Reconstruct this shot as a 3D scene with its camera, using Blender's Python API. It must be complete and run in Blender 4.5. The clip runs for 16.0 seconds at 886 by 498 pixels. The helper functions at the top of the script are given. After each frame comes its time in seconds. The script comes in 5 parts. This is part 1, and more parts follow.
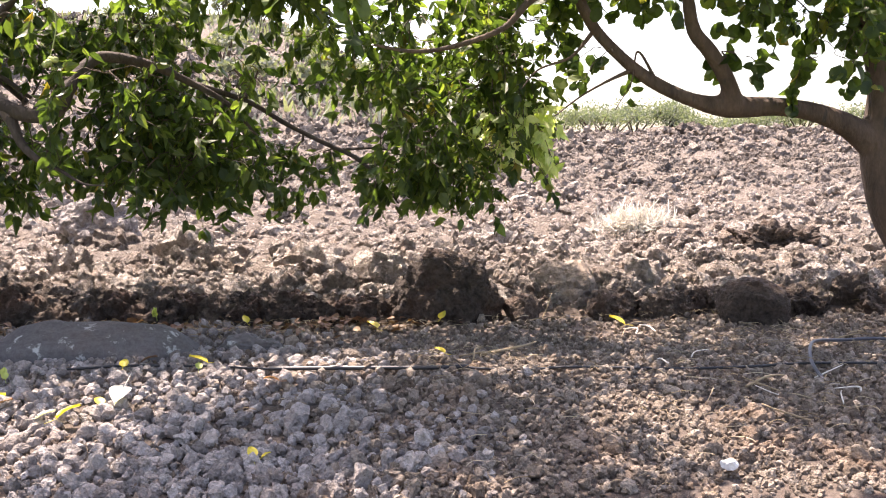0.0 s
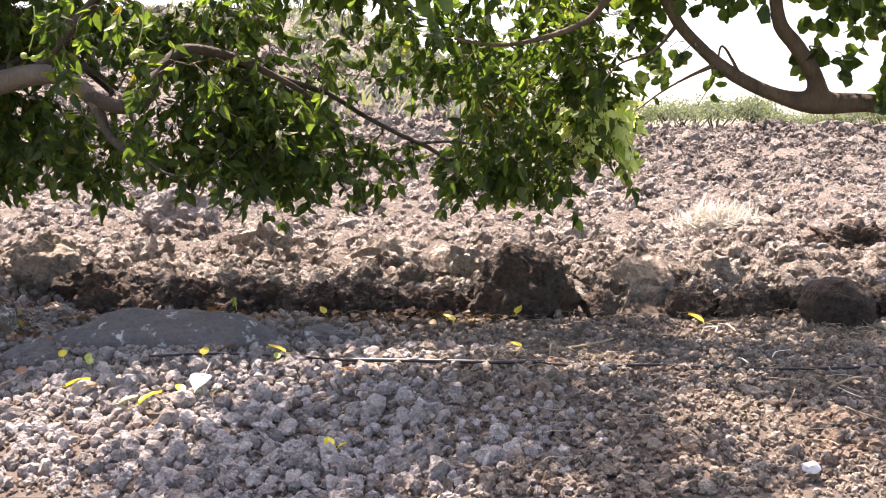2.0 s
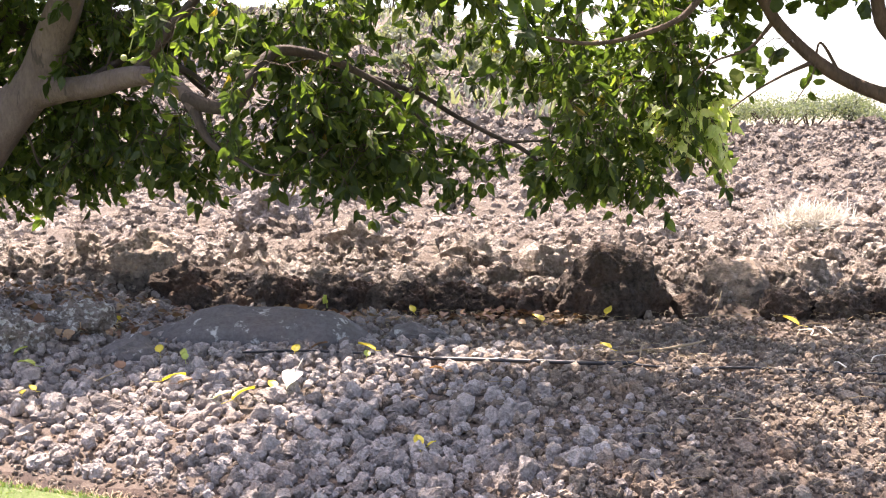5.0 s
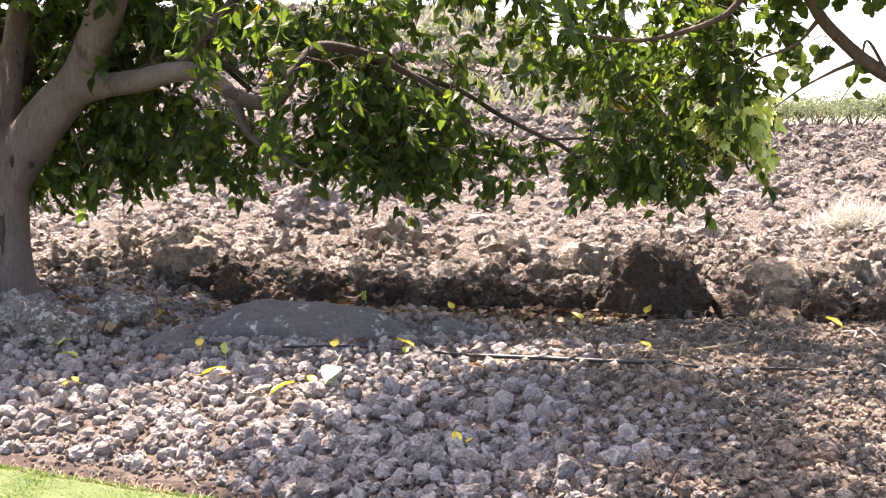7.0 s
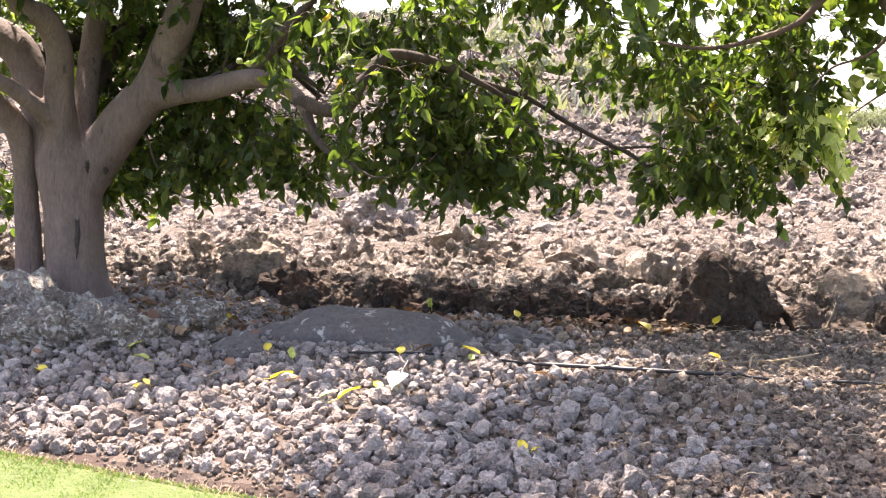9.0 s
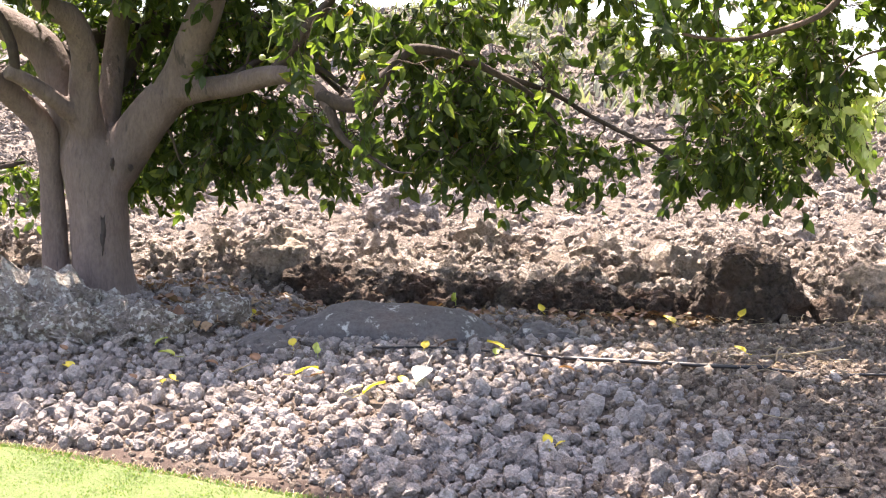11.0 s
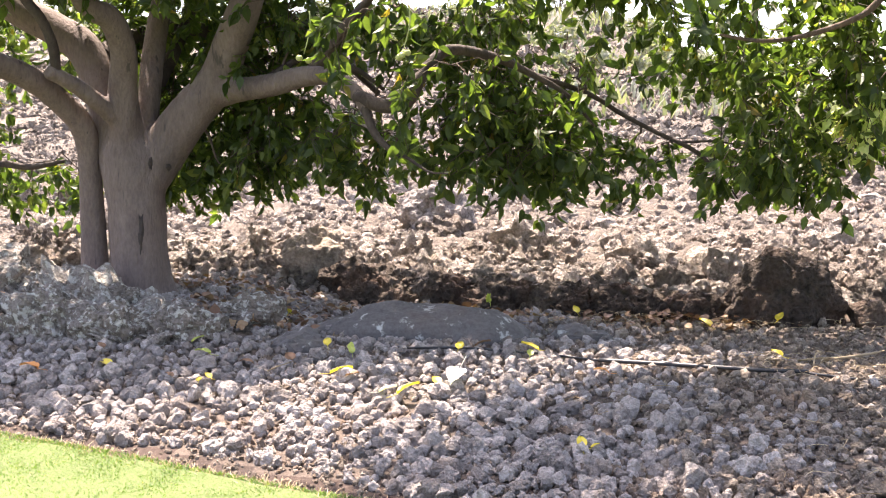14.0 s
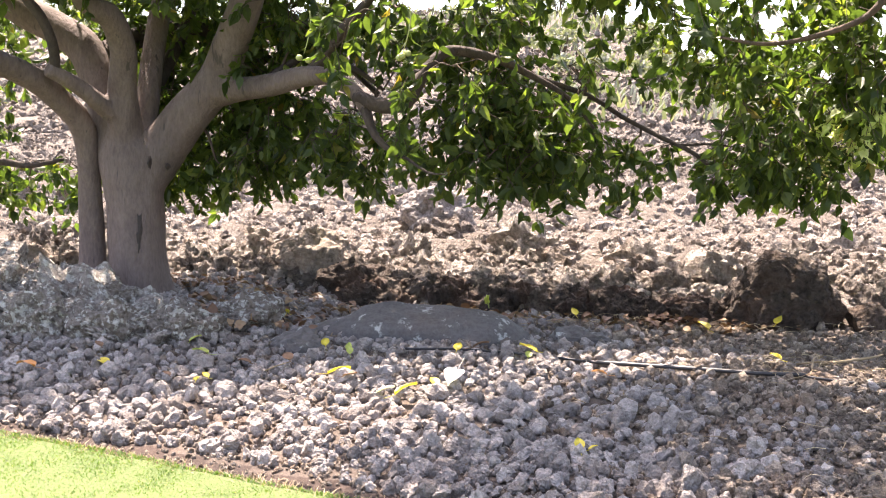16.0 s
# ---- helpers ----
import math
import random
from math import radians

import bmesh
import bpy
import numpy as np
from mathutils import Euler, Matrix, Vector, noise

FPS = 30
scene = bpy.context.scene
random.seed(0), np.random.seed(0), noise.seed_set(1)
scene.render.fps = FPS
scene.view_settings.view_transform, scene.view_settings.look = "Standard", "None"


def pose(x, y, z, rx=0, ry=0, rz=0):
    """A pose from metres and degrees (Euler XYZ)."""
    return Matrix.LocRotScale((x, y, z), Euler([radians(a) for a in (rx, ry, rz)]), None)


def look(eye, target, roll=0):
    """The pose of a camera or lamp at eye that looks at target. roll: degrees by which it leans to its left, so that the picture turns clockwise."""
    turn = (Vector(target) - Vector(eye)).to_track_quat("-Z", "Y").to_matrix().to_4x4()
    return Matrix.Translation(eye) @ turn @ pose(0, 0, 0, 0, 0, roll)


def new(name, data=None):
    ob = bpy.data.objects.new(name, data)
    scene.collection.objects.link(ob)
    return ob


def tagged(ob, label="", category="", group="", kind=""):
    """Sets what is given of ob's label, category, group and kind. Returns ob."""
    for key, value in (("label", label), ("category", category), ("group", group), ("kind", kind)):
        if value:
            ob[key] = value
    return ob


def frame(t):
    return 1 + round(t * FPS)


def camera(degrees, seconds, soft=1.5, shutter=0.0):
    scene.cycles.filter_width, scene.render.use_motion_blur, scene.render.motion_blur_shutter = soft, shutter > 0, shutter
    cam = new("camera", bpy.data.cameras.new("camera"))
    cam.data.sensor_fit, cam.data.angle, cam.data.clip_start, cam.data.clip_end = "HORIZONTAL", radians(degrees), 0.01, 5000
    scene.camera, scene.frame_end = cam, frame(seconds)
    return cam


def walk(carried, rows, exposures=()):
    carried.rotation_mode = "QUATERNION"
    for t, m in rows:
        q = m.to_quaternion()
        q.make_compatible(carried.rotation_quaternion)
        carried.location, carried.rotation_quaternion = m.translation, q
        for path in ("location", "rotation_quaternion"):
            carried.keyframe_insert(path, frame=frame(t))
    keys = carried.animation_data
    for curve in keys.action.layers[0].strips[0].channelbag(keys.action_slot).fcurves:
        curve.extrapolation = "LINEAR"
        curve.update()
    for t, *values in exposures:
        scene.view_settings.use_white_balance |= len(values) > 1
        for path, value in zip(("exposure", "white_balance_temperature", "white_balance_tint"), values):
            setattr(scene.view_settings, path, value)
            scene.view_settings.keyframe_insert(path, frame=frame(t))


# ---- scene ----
cam = camera(42.71, 16.0, 1.1)
PATH = [
    (0.0, pose(0.050, -0.013, 1.703) @ pose(0, 0, 0, 0, 0, -1.820) @ pose(0, 0, 0, 86.101) @ pose(0, 0, 0, 0, 0, -1.030)),
    (0.5, pose(0.052, -0.009, 1.704) @ pose(0, 0, 0, 0, 0, -0.630) @ pose(0, 0, 0, 86.241) @ pose(0, 0, 0, 0, 0, -1.164)),
    (1.0, pose(0.053, -0.010, 1.705) @ pose(0, 0, 0, 0, 0, 0.217) @ pose(0, 0, 0, 86.059) @ pose(0, 0, 0, 0, 0, -1.126)),
    (1.5, pose(0.043, -0.008, 1.705) @ pose(0, 0, 0, 0, 0, 0.879) @ pose(0, 0, 0, 85.885) @ pose(0, 0, 0, 0, 0, -0.736)),
    (2.0, pose(0.028, -0.003, 1.701) @ pose(0, 0, 0, 0, 0, 1.969) @ pose(0, 0, 0, 85.853) @ pose(0, 0, 0, 0, 0, -0.420)),
    (2.5, pose(0.017, -0.001, 1.704) @ pose(0, 0, 0, 0, 0, 3.755) @ pose(0, 0, 0, 85.872) @ pose(0, 0, 0, 0, 0, -0.319)),
    (3.0, pose(0.015, -0.004, 1.701) @ pose(0, 0, 0, 0, 0, 4.983) @ pose(0, 0, 0, 85.900) @ pose(0, 0, 0, 0, 0, 0.039)),
    (3.5, pose(0.019, -0.003, 1.708) @ pose(0, 0, 0, 0, 0, 5.311) @ pose(0, 0, 0, 85.796) @ pose(0, 0, 0, 0, 0, -0.501)),
    (6.0, pose(0.003, -0.006, 1.704) @ pose(0, 0, 0, 0, 0, 7.366) @ pose(0, 0, 0, 85.816) @ pose(0, 0, 0, 0, 0, -0.053)),
    (6.5, pose(-0.001, -0.002, 1.704) @ pose(0, 0, 0, 0, 0, 7.943) @ pose(0, 0, 0, 85.752) @ pose(0, 0, 0, 0, 0, -0.063)),
    (7.0, pose(0.000, 0.000, 1.700) @ pose(0, 0, 0, 0, 0, 8.334) @ pose(0, 0, 0, 85.703) @ pose(0, 0, 0, 0, 0, 0.000)),
    (7.5, pose(-0.004, 0.005, 1.697) @ pose(0, 0, 0, 0, 0, 8.688) @ pose(0, 0, 0, 85.715) @ pose(0, 0, 0, 0, 0, -0.300)),
    (8.0, pose(-0.008, -0.003, 1.693) @ pose(0, 0, 0, 0, 0, 9.395) @ pose(0, 0, 0, 85.901) @ pose(0, 0, 0, 0, 0, 0.189)),
    (8.5, pose(-0.012, -0.002, 1.691) @ pose(0, 0, 0, 0, 0, 10.806) @ pose(0, 0, 0, 86.075) @ pose(0, 0, 0, 0, 0, 0.251)),
    (9.0, pose(-0.014, -0.004, 1.697) @ pose(0, 0, 0, 0, 0, 11.630) @ pose(0, 0, 0, 86.095) @ pose(0, 0, 0, 0, 0, 0.335)),
    (11.5, pose(-0.018, -0.003, 1.694) @ pose(0, 0, 0, 0, 0, 13.215) @ pose(0, 0, 0, 85.768) @ pose(0, 0, 0, 0, 0, -0.234)),
    (12.0, pose(-0.019, -0.004, 1.693) @ pose(0, 0, 0, 0, 0, 13.790) @ pose(0, 0, 0, 85.690) @ pose(0, 0, 0, 0, 0, -0.224)),
    (12.5, pose(-0.017, -0.007, 1.694) @ pose(0, 0, 0, 0, 0, 14.248) @ pose(0, 0, 0, 85.568) @ pose(0, 0, 0, 0, 0, -0.119)),
    (13.0, pose(-0.018, -0.008, 1.701) @ pose(0, 0, 0, 0, 0, 14.375) @ pose(0, 0, 0, 85.643) @ pose(0, 0, 0, 0, 0, 0.003)),
    (13.5, pose(-0.019, 0.002, 1.694) @ pose(0, 0, 0, 0, 0, 14.494) @ pose(0, 0, 0, 85.796) @ pose(0, 0, 0, 0, 0, 0.139)),
    (14.0, pose(-0.017, -0.004, 1.698) @ pose(0, 0, 0, 0, 0, 14.586) @ pose(0, 0, 0, 85.852) @ pose(0, 0, 0, 0, 0, 0.101)),
    (14.5, pose(-0.015, -0.003, 1.695) @ pose(0, 0, 0, 0, 0, 14.636) @ pose(0, 0, 0, 85.851) @ pose(0, 0, 0, 0, 0, 0.351)),
    (15.0, pose(-0.016, 0.005, 1.690) @ pose(0, 0, 0, 0, 0, 14.593) @ pose(0, 0, 0, 85.922) @ pose(0, 0, 0, 0, 0, 0.659)),
    (15.5, pose(-0.025, -0.001, 1.688) @ pose(0, 0, 0, 0, 0, 14.509) @ pose(0, 0, 0, 85.959) @ pose(0, 0, 0, 0, 0, 0.895)),
    (16.0, pose(-0.021, 0.007, 1.684) @ pose(0, 0, 0, 0, 0, 14.517) @ pose(0, 0, 0, 85.986) @ pose(0, 0, 0, 0, 0, 0.519)),
]
walk(cam, PATH, [(0.0, 1.80, 7250, 22), (1.5, 1.77, 7250, 22), (3.5, 1.90, 7250, 23), (7.0, 1.91, 7250, 22), (9.0, 2.06, 7300, 22), (12.0, 2.13, 7300, 20), (16.0, 2.13, 7300, 20)])

# ---- light ----
SUN_ELEV, SUN_AZ = 67.0, -38.0          # degrees; azimuth from straight ahead, to the right positive
world = bpy.data.worlds.new("sky")
scene.world = world
world.use_nodes = True
wn, wl = world.node_tree.nodes, world.node_tree.links
wn.clear()
sky = wn.new("ShaderNodeTexSky")
sky.sky_type, sky.sun_disc = "NISHITA", False
sky.sun_elevation, sky.sun_rotation = radians(SUN_ELEV), radians(SUN_AZ)
sky.dust_density, sky.air_density = 3.0, 1.0
bg = wn.new("ShaderNodeBackground")
bg.inputs["Strength"].default_value = 0.148
wout = wn.new("ShaderNodeOutputWorld")
wl.new(sky.outputs["Color"], bg.inputs["Color"])
wl.new(bg.outputs["Background"], wout.inputs["Surface"])
sun_data = bpy.data.lights.new("sun", "SUN")
sun_data.energy, sun_data.angle, sun_data.color = 5.0, radians(0.53), (1.0, 0.95, 0.87)
sun = new("sun", sun_data)
sun_dir = Vector((math.sin(radians(SUN_AZ)) * math.cos(radians(SUN_ELEV)),
                  math.cos(radians(SUN_AZ)) * math.cos(radians(SUN_ELEV)), math.sin(radians(SUN_ELEV))))
sun.matrix_world = look(sun_dir * 60, (0, 0, 0))


# ---- materials ----
def material(name):
    m = bpy.data.materials.new(name)
    m.use_nodes = True
    nt = m.node_tree
    return m, nt, nt.nodes, nt.links, nt.nodes["Principled BSDF"]


def tex_noise(nt, scale, detail=4.0, rough=0.6, vec=None):
    n = nt.nodes.new("ShaderNodeTexNoise")
    n.inputs["Scale"].default_value = scale
    n.inputs["Detail"].default_value = detail
    n.inputs["Roughness"].default_value = rough
    if vec is not None:
        nt.links.new(vec, n.inputs["Vector"])
    return n.outputs["Fac"]


def ramp(nt, fac, stops):
    r = nt.nodes.new("ShaderNodeValToRGB")
    els = r.color_ramp.elements
    while len(els) < len(stops):
        els.new(0.5)
    for e, (p, c) in zip(els, stops):
        e.position, e.color = p, (*c, 1)
    nt.links.new(fac, r.inputs["Fac"])
    return r.outputs["Color"]


def mix_rgb(nt, fac, a, b, mode="MIX"):
    n = nt.nodes.new("ShaderNodeMix")
    n.data_type, n.blend_type = "RGBA", mode
    for sock, v in ((n.inputs["Factor"], fac), (n.inputs["A"], a), (n.inputs["B"], b)):
        if isinstance(v, (int, float)):
            sock.default_value = v
        elif isinstance(v, tuple):
            sock.default_value = (*v, 1)
        else:
            nt.links.new(v, sock)
    return n.outputs["Result"]


def coords(nt):
    return nt.nodes.new("ShaderNodeTexCoord").outputs["Object"]


def geo_position(nt):
    return nt.nodes.new("ShaderNodeNewGeometry").outputs["Position"]


def bump(nt, height, strength, distance, normal=None):
    b = nt.nodes.new("ShaderNodeBump")
    b.inputs["Strength"].default_value, b.inputs["Distance"].default_value = strength, distance
    nt.links.new(height, b.inputs["Height"])
    if normal is not None:
        nt.links.new(normal, b.inputs["Normal"])
    return b.outputs["Normal"]


def rock_material(name, dark, mid, light, grain=38.0, rough=0.93, island=True, lichen=None, tint=(0.25, 0.13, 0.08), tint_amount=0.35,
                  relief=0.02, pits=0.30, lichen_scale=9.0, lichen_from=0.58):
    """Porous basalt: stone-to-stone variation, rusty patches, fine pits."""
    m, nt, nodes, links, bsdf = material(name)
    pos = geo_position(nt)
    if island:
        rnd = nodes.new("ShaderNodeNewGeometry").outputs["Random Per Island"]
    else:
        rnd = nodes.new("ShaderNodeObjectInfo").outputs["Random"]
    base = ramp(nt, rnd, [(0.0, dark), (0.5, mid), (1.0, light)])
    n1 = tex_noise(nt, grain, 6, 0.7, pos)
    c = mix_rgb(nt, 0.8, base, ramp(nt, n1, [(0.34, (pits, pits * 0.97, pits * 0.94)), (0.58, (1.12, 1.12, 1.12))]), "MULTIPLY")
    n2 = tex_noise(nt, 2.2, 3, 0.6, pos)
    mask = ramp(nt, n2, [(0.48, (0, 0, 0)), (0.68, (tint_amount,) * 3)])
    c = mix_rgb(nt, mask, c, tint)
    if lichen:
        n3 = tex_noise(nt, lichen_scale, 5, 0.65, pos)
        lm = ramp(nt, n3, [(lichen_from, (0, 0, 0)), (lichen_from + 0.07, (0.8,) * 3)])
        c = mix_rgb(nt, lm, c, lichen)
    links.new(c, bsdf.inputs["Base Color"])
    bsdf.inputs["Roughness"].default_value = rough
    bsdf.inputs["Specular IOR Level"].default_value = 0.25
    vor = nodes.new("ShaderNodeTexVoronoi")
    vor.inputs["Scale"].default_value = grain * 1.6
    links.new(pos, vor.inputs["Vector"])
    nrm = bump(nt, vor.outputs["Distance"], 0.6, relief * 0.6)
    nrm = bump(nt, n1, 1.0, relief, nrm)
    links.new(nrm, bsdf.inputs["Normal"])
    return m


GRAVEL_TONES = ((0.185, 0.162, 0.150), (0.315, 0.280, 0.260), (0.46, 0.416, 0.388))
M_GRAVEL = rock_material("gravel_basalt", *GRAVEL_TONES, 44, relief=0.022, pits=0.58, tint_amount=0.22, tint=(0.26, 0.18, 0.13))
M_GRAVEL_DUSTY = rock_material("dusty_gravel", (0.132, 0.103, 0.08), (0.24, 0.195, 0.155), (0.37, 0.31, 0.256), 44, relief=0.022, pits=0.52, tint_amount=0.5, tint=(0.24, 0.155, 0.105))
M_STONE = rock_material("stone_basalt", *GRAVEL_TONES, 44, island=False, relief=0.022, pits=0.58, tint_amount=0.2, tint=(0.26, 0.18, 0.13))
M_STONE_DUSTY = rock_material("dusty_stone", (0.132, 0.103, 0.08), (0.24, 0.195, 0.155), (0.37, 0.31, 0.256), 44, island=False, relief=0.022, pits=0.52, tint_amount=0.5, tint=(0.24, 0.155, 0.105))
M_LAVA = rock_material("clinker_lava", (0.25, 0.208, 0.181), (0.455, 0.39, 0.34), (0.64, 0.565, 0.505), 17, relief=0.16,
                       tint=(0.44, 0.33, 0.25), tint_amount=0.5)
# clinker colour darkened up the slope, standing in for its own shadowed sides
M_LAVA_SHADED = rock_material("shaded_clinker_lava", (0.15, 0.125, 0.108), (0.27, 0.23, 0.20), (0.42, 0.365, 0.315), 9, relief=0.2, tint=(0.36, 0.28, 0.21), tint_amount=0.4)
M_LAVA_BLOCK = rock_material("lava_block", (0.25, 0.21, 0.183), (0.40, 0.343, 0.30), (0.56, 0.495, 0.445), 17, island=False, relief=0.16, tint=(0.44, 0.33, 0.25), tint_amount=0.5)
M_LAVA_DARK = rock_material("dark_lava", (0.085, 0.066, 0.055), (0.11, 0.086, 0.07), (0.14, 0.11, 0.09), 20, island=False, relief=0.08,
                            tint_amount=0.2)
# dark brown lava, lowered further in colour for the bank's deep shade
M_BANK_SHADED = rock_material("shaded_bank_lava", (0.07, 0.052, 0.044), (0.115, 0.087, 0.07), (0.20, 0.16, 0.13), 20, island=False, relief=0.09, tint_amount=0.35)
M_BOULDER = rock_material("weathered_boulder", (0.24, 0.195, 0.16), (0.285, 0.234, 0.192), (0.33, 0.275, 0.228), 18, island=False, relief=0.025,
                          tint_amount=0.5, tint=(0.40, 0.29, 0.21))
M_GREY_BOULDER = rock_material("pale_boulder", (0.24, 0.217, 0.207), (0.285, 0.258, 0.246), (0.33, 0.30, 0.285), 15, island=False, relief=0.04, tint_amount=0.2, tint=(0.40, 0.31, 0.25))
M_LICHEN = rock_material("lichen_rock", (0.21, 0.18, 0.157), (0.27, 0.234, 0.206), (0.34, 0.30, 0.266), 30, island=False, relief=0.03,
                         lichen=(0.55, 0.535, 0.48), tint_amount=0.35, tint=(0.22, 0.16, 0.115), lichen_scale=16.0, lichen_from=0.52)
M_SLAB = rock_material("slab_basalt", (0.118, 0.110, 0.107), (0.138, 0.129, 0.125), (0.158, 0.148, 0.143), 26, island=False, relief=0.006, pits=0.7,
                       lichen=(0.48, 0.48, 0.45), tint_amount=0.1, lichen_scale=7.0, lichen_from=0.60)


def soil_material(name, a, b, c, grain=45.0, relief=0.02):
    m, nt, nodes, links, bsdf = material(name)
    pos = geo_position(nt)
    n1, n2 = tex_noise(nt, 1.3, 4, 0.6, pos), tex_noise(nt, grain, 5, 0.7, pos)
    col = ramp(nt, n1, [(0.35, a), (0.65, b)])
    col = mix_rgb(nt, ramp(nt, n2, [(0.45, (0, 0, 0)), (0.7, (0.6,) * 3)]), col, c)
    links.new(col, bsdf.inputs["Base Color"])
    bsdf.inputs["Roughness"].default_value = 0.97
    links.new(bump(nt, n2, 0.8, relief), bsdf.inputs["Normal"])
    return m


M_SOIL = soil_material("gritty_soil", (0.065, 0.046, 0.036), (0.10, 0.075, 0.06), (0.17, 0.138, 0.115))
M_RED_SOIL = soil_material("red_soil", (0.03, 0.019, 0.015), (0.055, 0.034, 0.026), (0.10, 0.072, 0.058))
# field ground kept darker than the clinker, painting shade into the gaps
M_FIELD = soil_material("lava_field_ground", (0.10, 0.08, 0.066), (0.155, 0.126, 0.103), (0.26, 0.217, 0.18), 12.0, 0.16)
M_HILL = soil_material("dry_grass_hill", (0.13, 0.115, 0.09), (0.17, 0.15, 0.11), (0.13, 0.14, 0.085))
M_TURF = soil_material("turf_base", (0.08, 0.118, 0.032), (0.11, 0.15, 0.045), (0.165, 0.17, 0.08))


def leaf_material(name, stops, gloss=0.42, through_amount=0.4, veins=True):
    """Thin leaf: diffuse and glossy on the face, light through from behind."""
    m, nt, nodes, links, bsdf = material(name)
    g = nodes.new("ShaderNodeNewGeometry")
    col = ramp(nt, g.outputs["Random Per Island"], stops)
    n1 = tex_noise(nt, 30, 3, 0.6, g.outputs["Position"])
    col = mix_rgb(nt, 0.5, col, ramp(nt, n1, [(0.3, (0.7, 0.7, 0.7)), (0.7, (1.1, 1.1, 1.0))]), "MULTIPLY")
    links.new(col, bsdf.inputs["Base Color"])
    bsdf.inputs["Roughness"].default_value = gloss
    tr = nodes.new("ShaderNodeBsdfTranslucent")
    links.new(mix_rgb(nt, 1.0, col, (1.55, 1.7, 0.7), "MULTIPLY"), tr.inputs["Color"])
    mx = nodes.new("ShaderNodeMixShader")
    mx.inputs["Fac"].default_value = through_amount
    links.new(bsdf.outputs["BSDF"], mx.inputs[1])
    links.new(tr.outputs["BSDF"], mx.inputs[2])
    links.new(mx.outputs["Shader"], nodes["Material Output"].inputs["Surface"])
    return m


GREENS = [(0.0, (0.036, 0.060, 0.019)), (0.45, (0.063, 0.098, 0.027)), (0.8, (0.098, 0.142, 0.038)), (0.97, (0.15, 0.185, 0.05)), (1.0, (0.24, 0.17, 0.04))]
M_LEAF = leaf_material("green_leaf", GREENS, 0.42, 0.58)
# tip leaves lightened in colour to stand in for full sun on them
M_LEAF_SUNLIT = leaf_material("sunlit_pale_leaf", [(0.0, (0.32, 0.42, 0.12)), (0.5, (0.56, 0.62, 0.28)), (1.0, (0.78, 0.78, 0.56))], 0.4, 0.45)
M_LEAF_YELLOW = leaf_material("fallen_yellow_leaf", [(0.0, (0.62, 0.50, 0.05)), (1.0, (0.70, 0.55, 0.08))], 0.5, 0.2)
M_LEAF_GREENISH = leaf_material("fallen_green_leaf", [(0.0, (0.35, 0.42, 0.10)), (1.0, (0.42, 0.45, 0.12))], 0.5, 0.2)
M_LEAF_WHITE = leaf_material("bleached_leaf", [(0.0, (0.80, 0.78, 0.72)), (1.0, (0.82, 0.80, 0.74))], 0.4, 0.1)
M_LEAF_ORANGE = leaf_material("fallen_orange_leaf", [(0.0, (0.60, 0.24, 0.08)), (1.0, (0.62, 0.28, 0.10))], 0.5, 0.2)
M_LEAF_BROWN = leaf_material("dry_brown_leaf", [(0.0, (0.13, 0.062, 0.036)), (0.6, (0.21, 0.115, 0.07)), (1.0, (0.34, 0.23, 0.14))], 0.7, 0.1)
# both distant leaf colours are greyed, with the haze painted into them
M_FAR_SHRUB_HAZY = leaf_material("hazy_far_shrub_leaf", [(0.0, (0.13, 0.153, 0.125)), (0.6, (0.17, 0.193, 0.16)), (1.0, (0.22, 0.238, 0.2))], 0.8, 0.35)
M_SHRUB_HAZY = leaf_material("hazy_shrub_leaf", [(0.0, (0.13, 0.145, 0.12)), (0.6, (0.185, 0.20, 0.17)), (1.0, (0.25, 0.255, 0.22))], 0.7, 0.3)
M_GRASS = leaf_material("lawn_blade", [(0.0, (0.08, 0.15, 0.035)), (0.6, (0.12, 0.195, 0.055)), (0.93, (0.19, 0.24, 0.10)), (1.0, (0.36, 0.32, 0.18))], 0.6, 0.4)
M_STRAW = leaf_material("dry_straw", [(0.0, (0.24, 0.165, 0.095)), (0.6, (0.37, 0.28, 0.18)), (1.0, (0.54, 0.45, 0.33))], 0.8, 0.1)
M_PALE_TWIG = leaf_material("bleached_twig", [(0.0, (0.56, 0.51, 0.44)), (1.0, (0.82, 0.79, 0.74))], 0.8, 0.0)


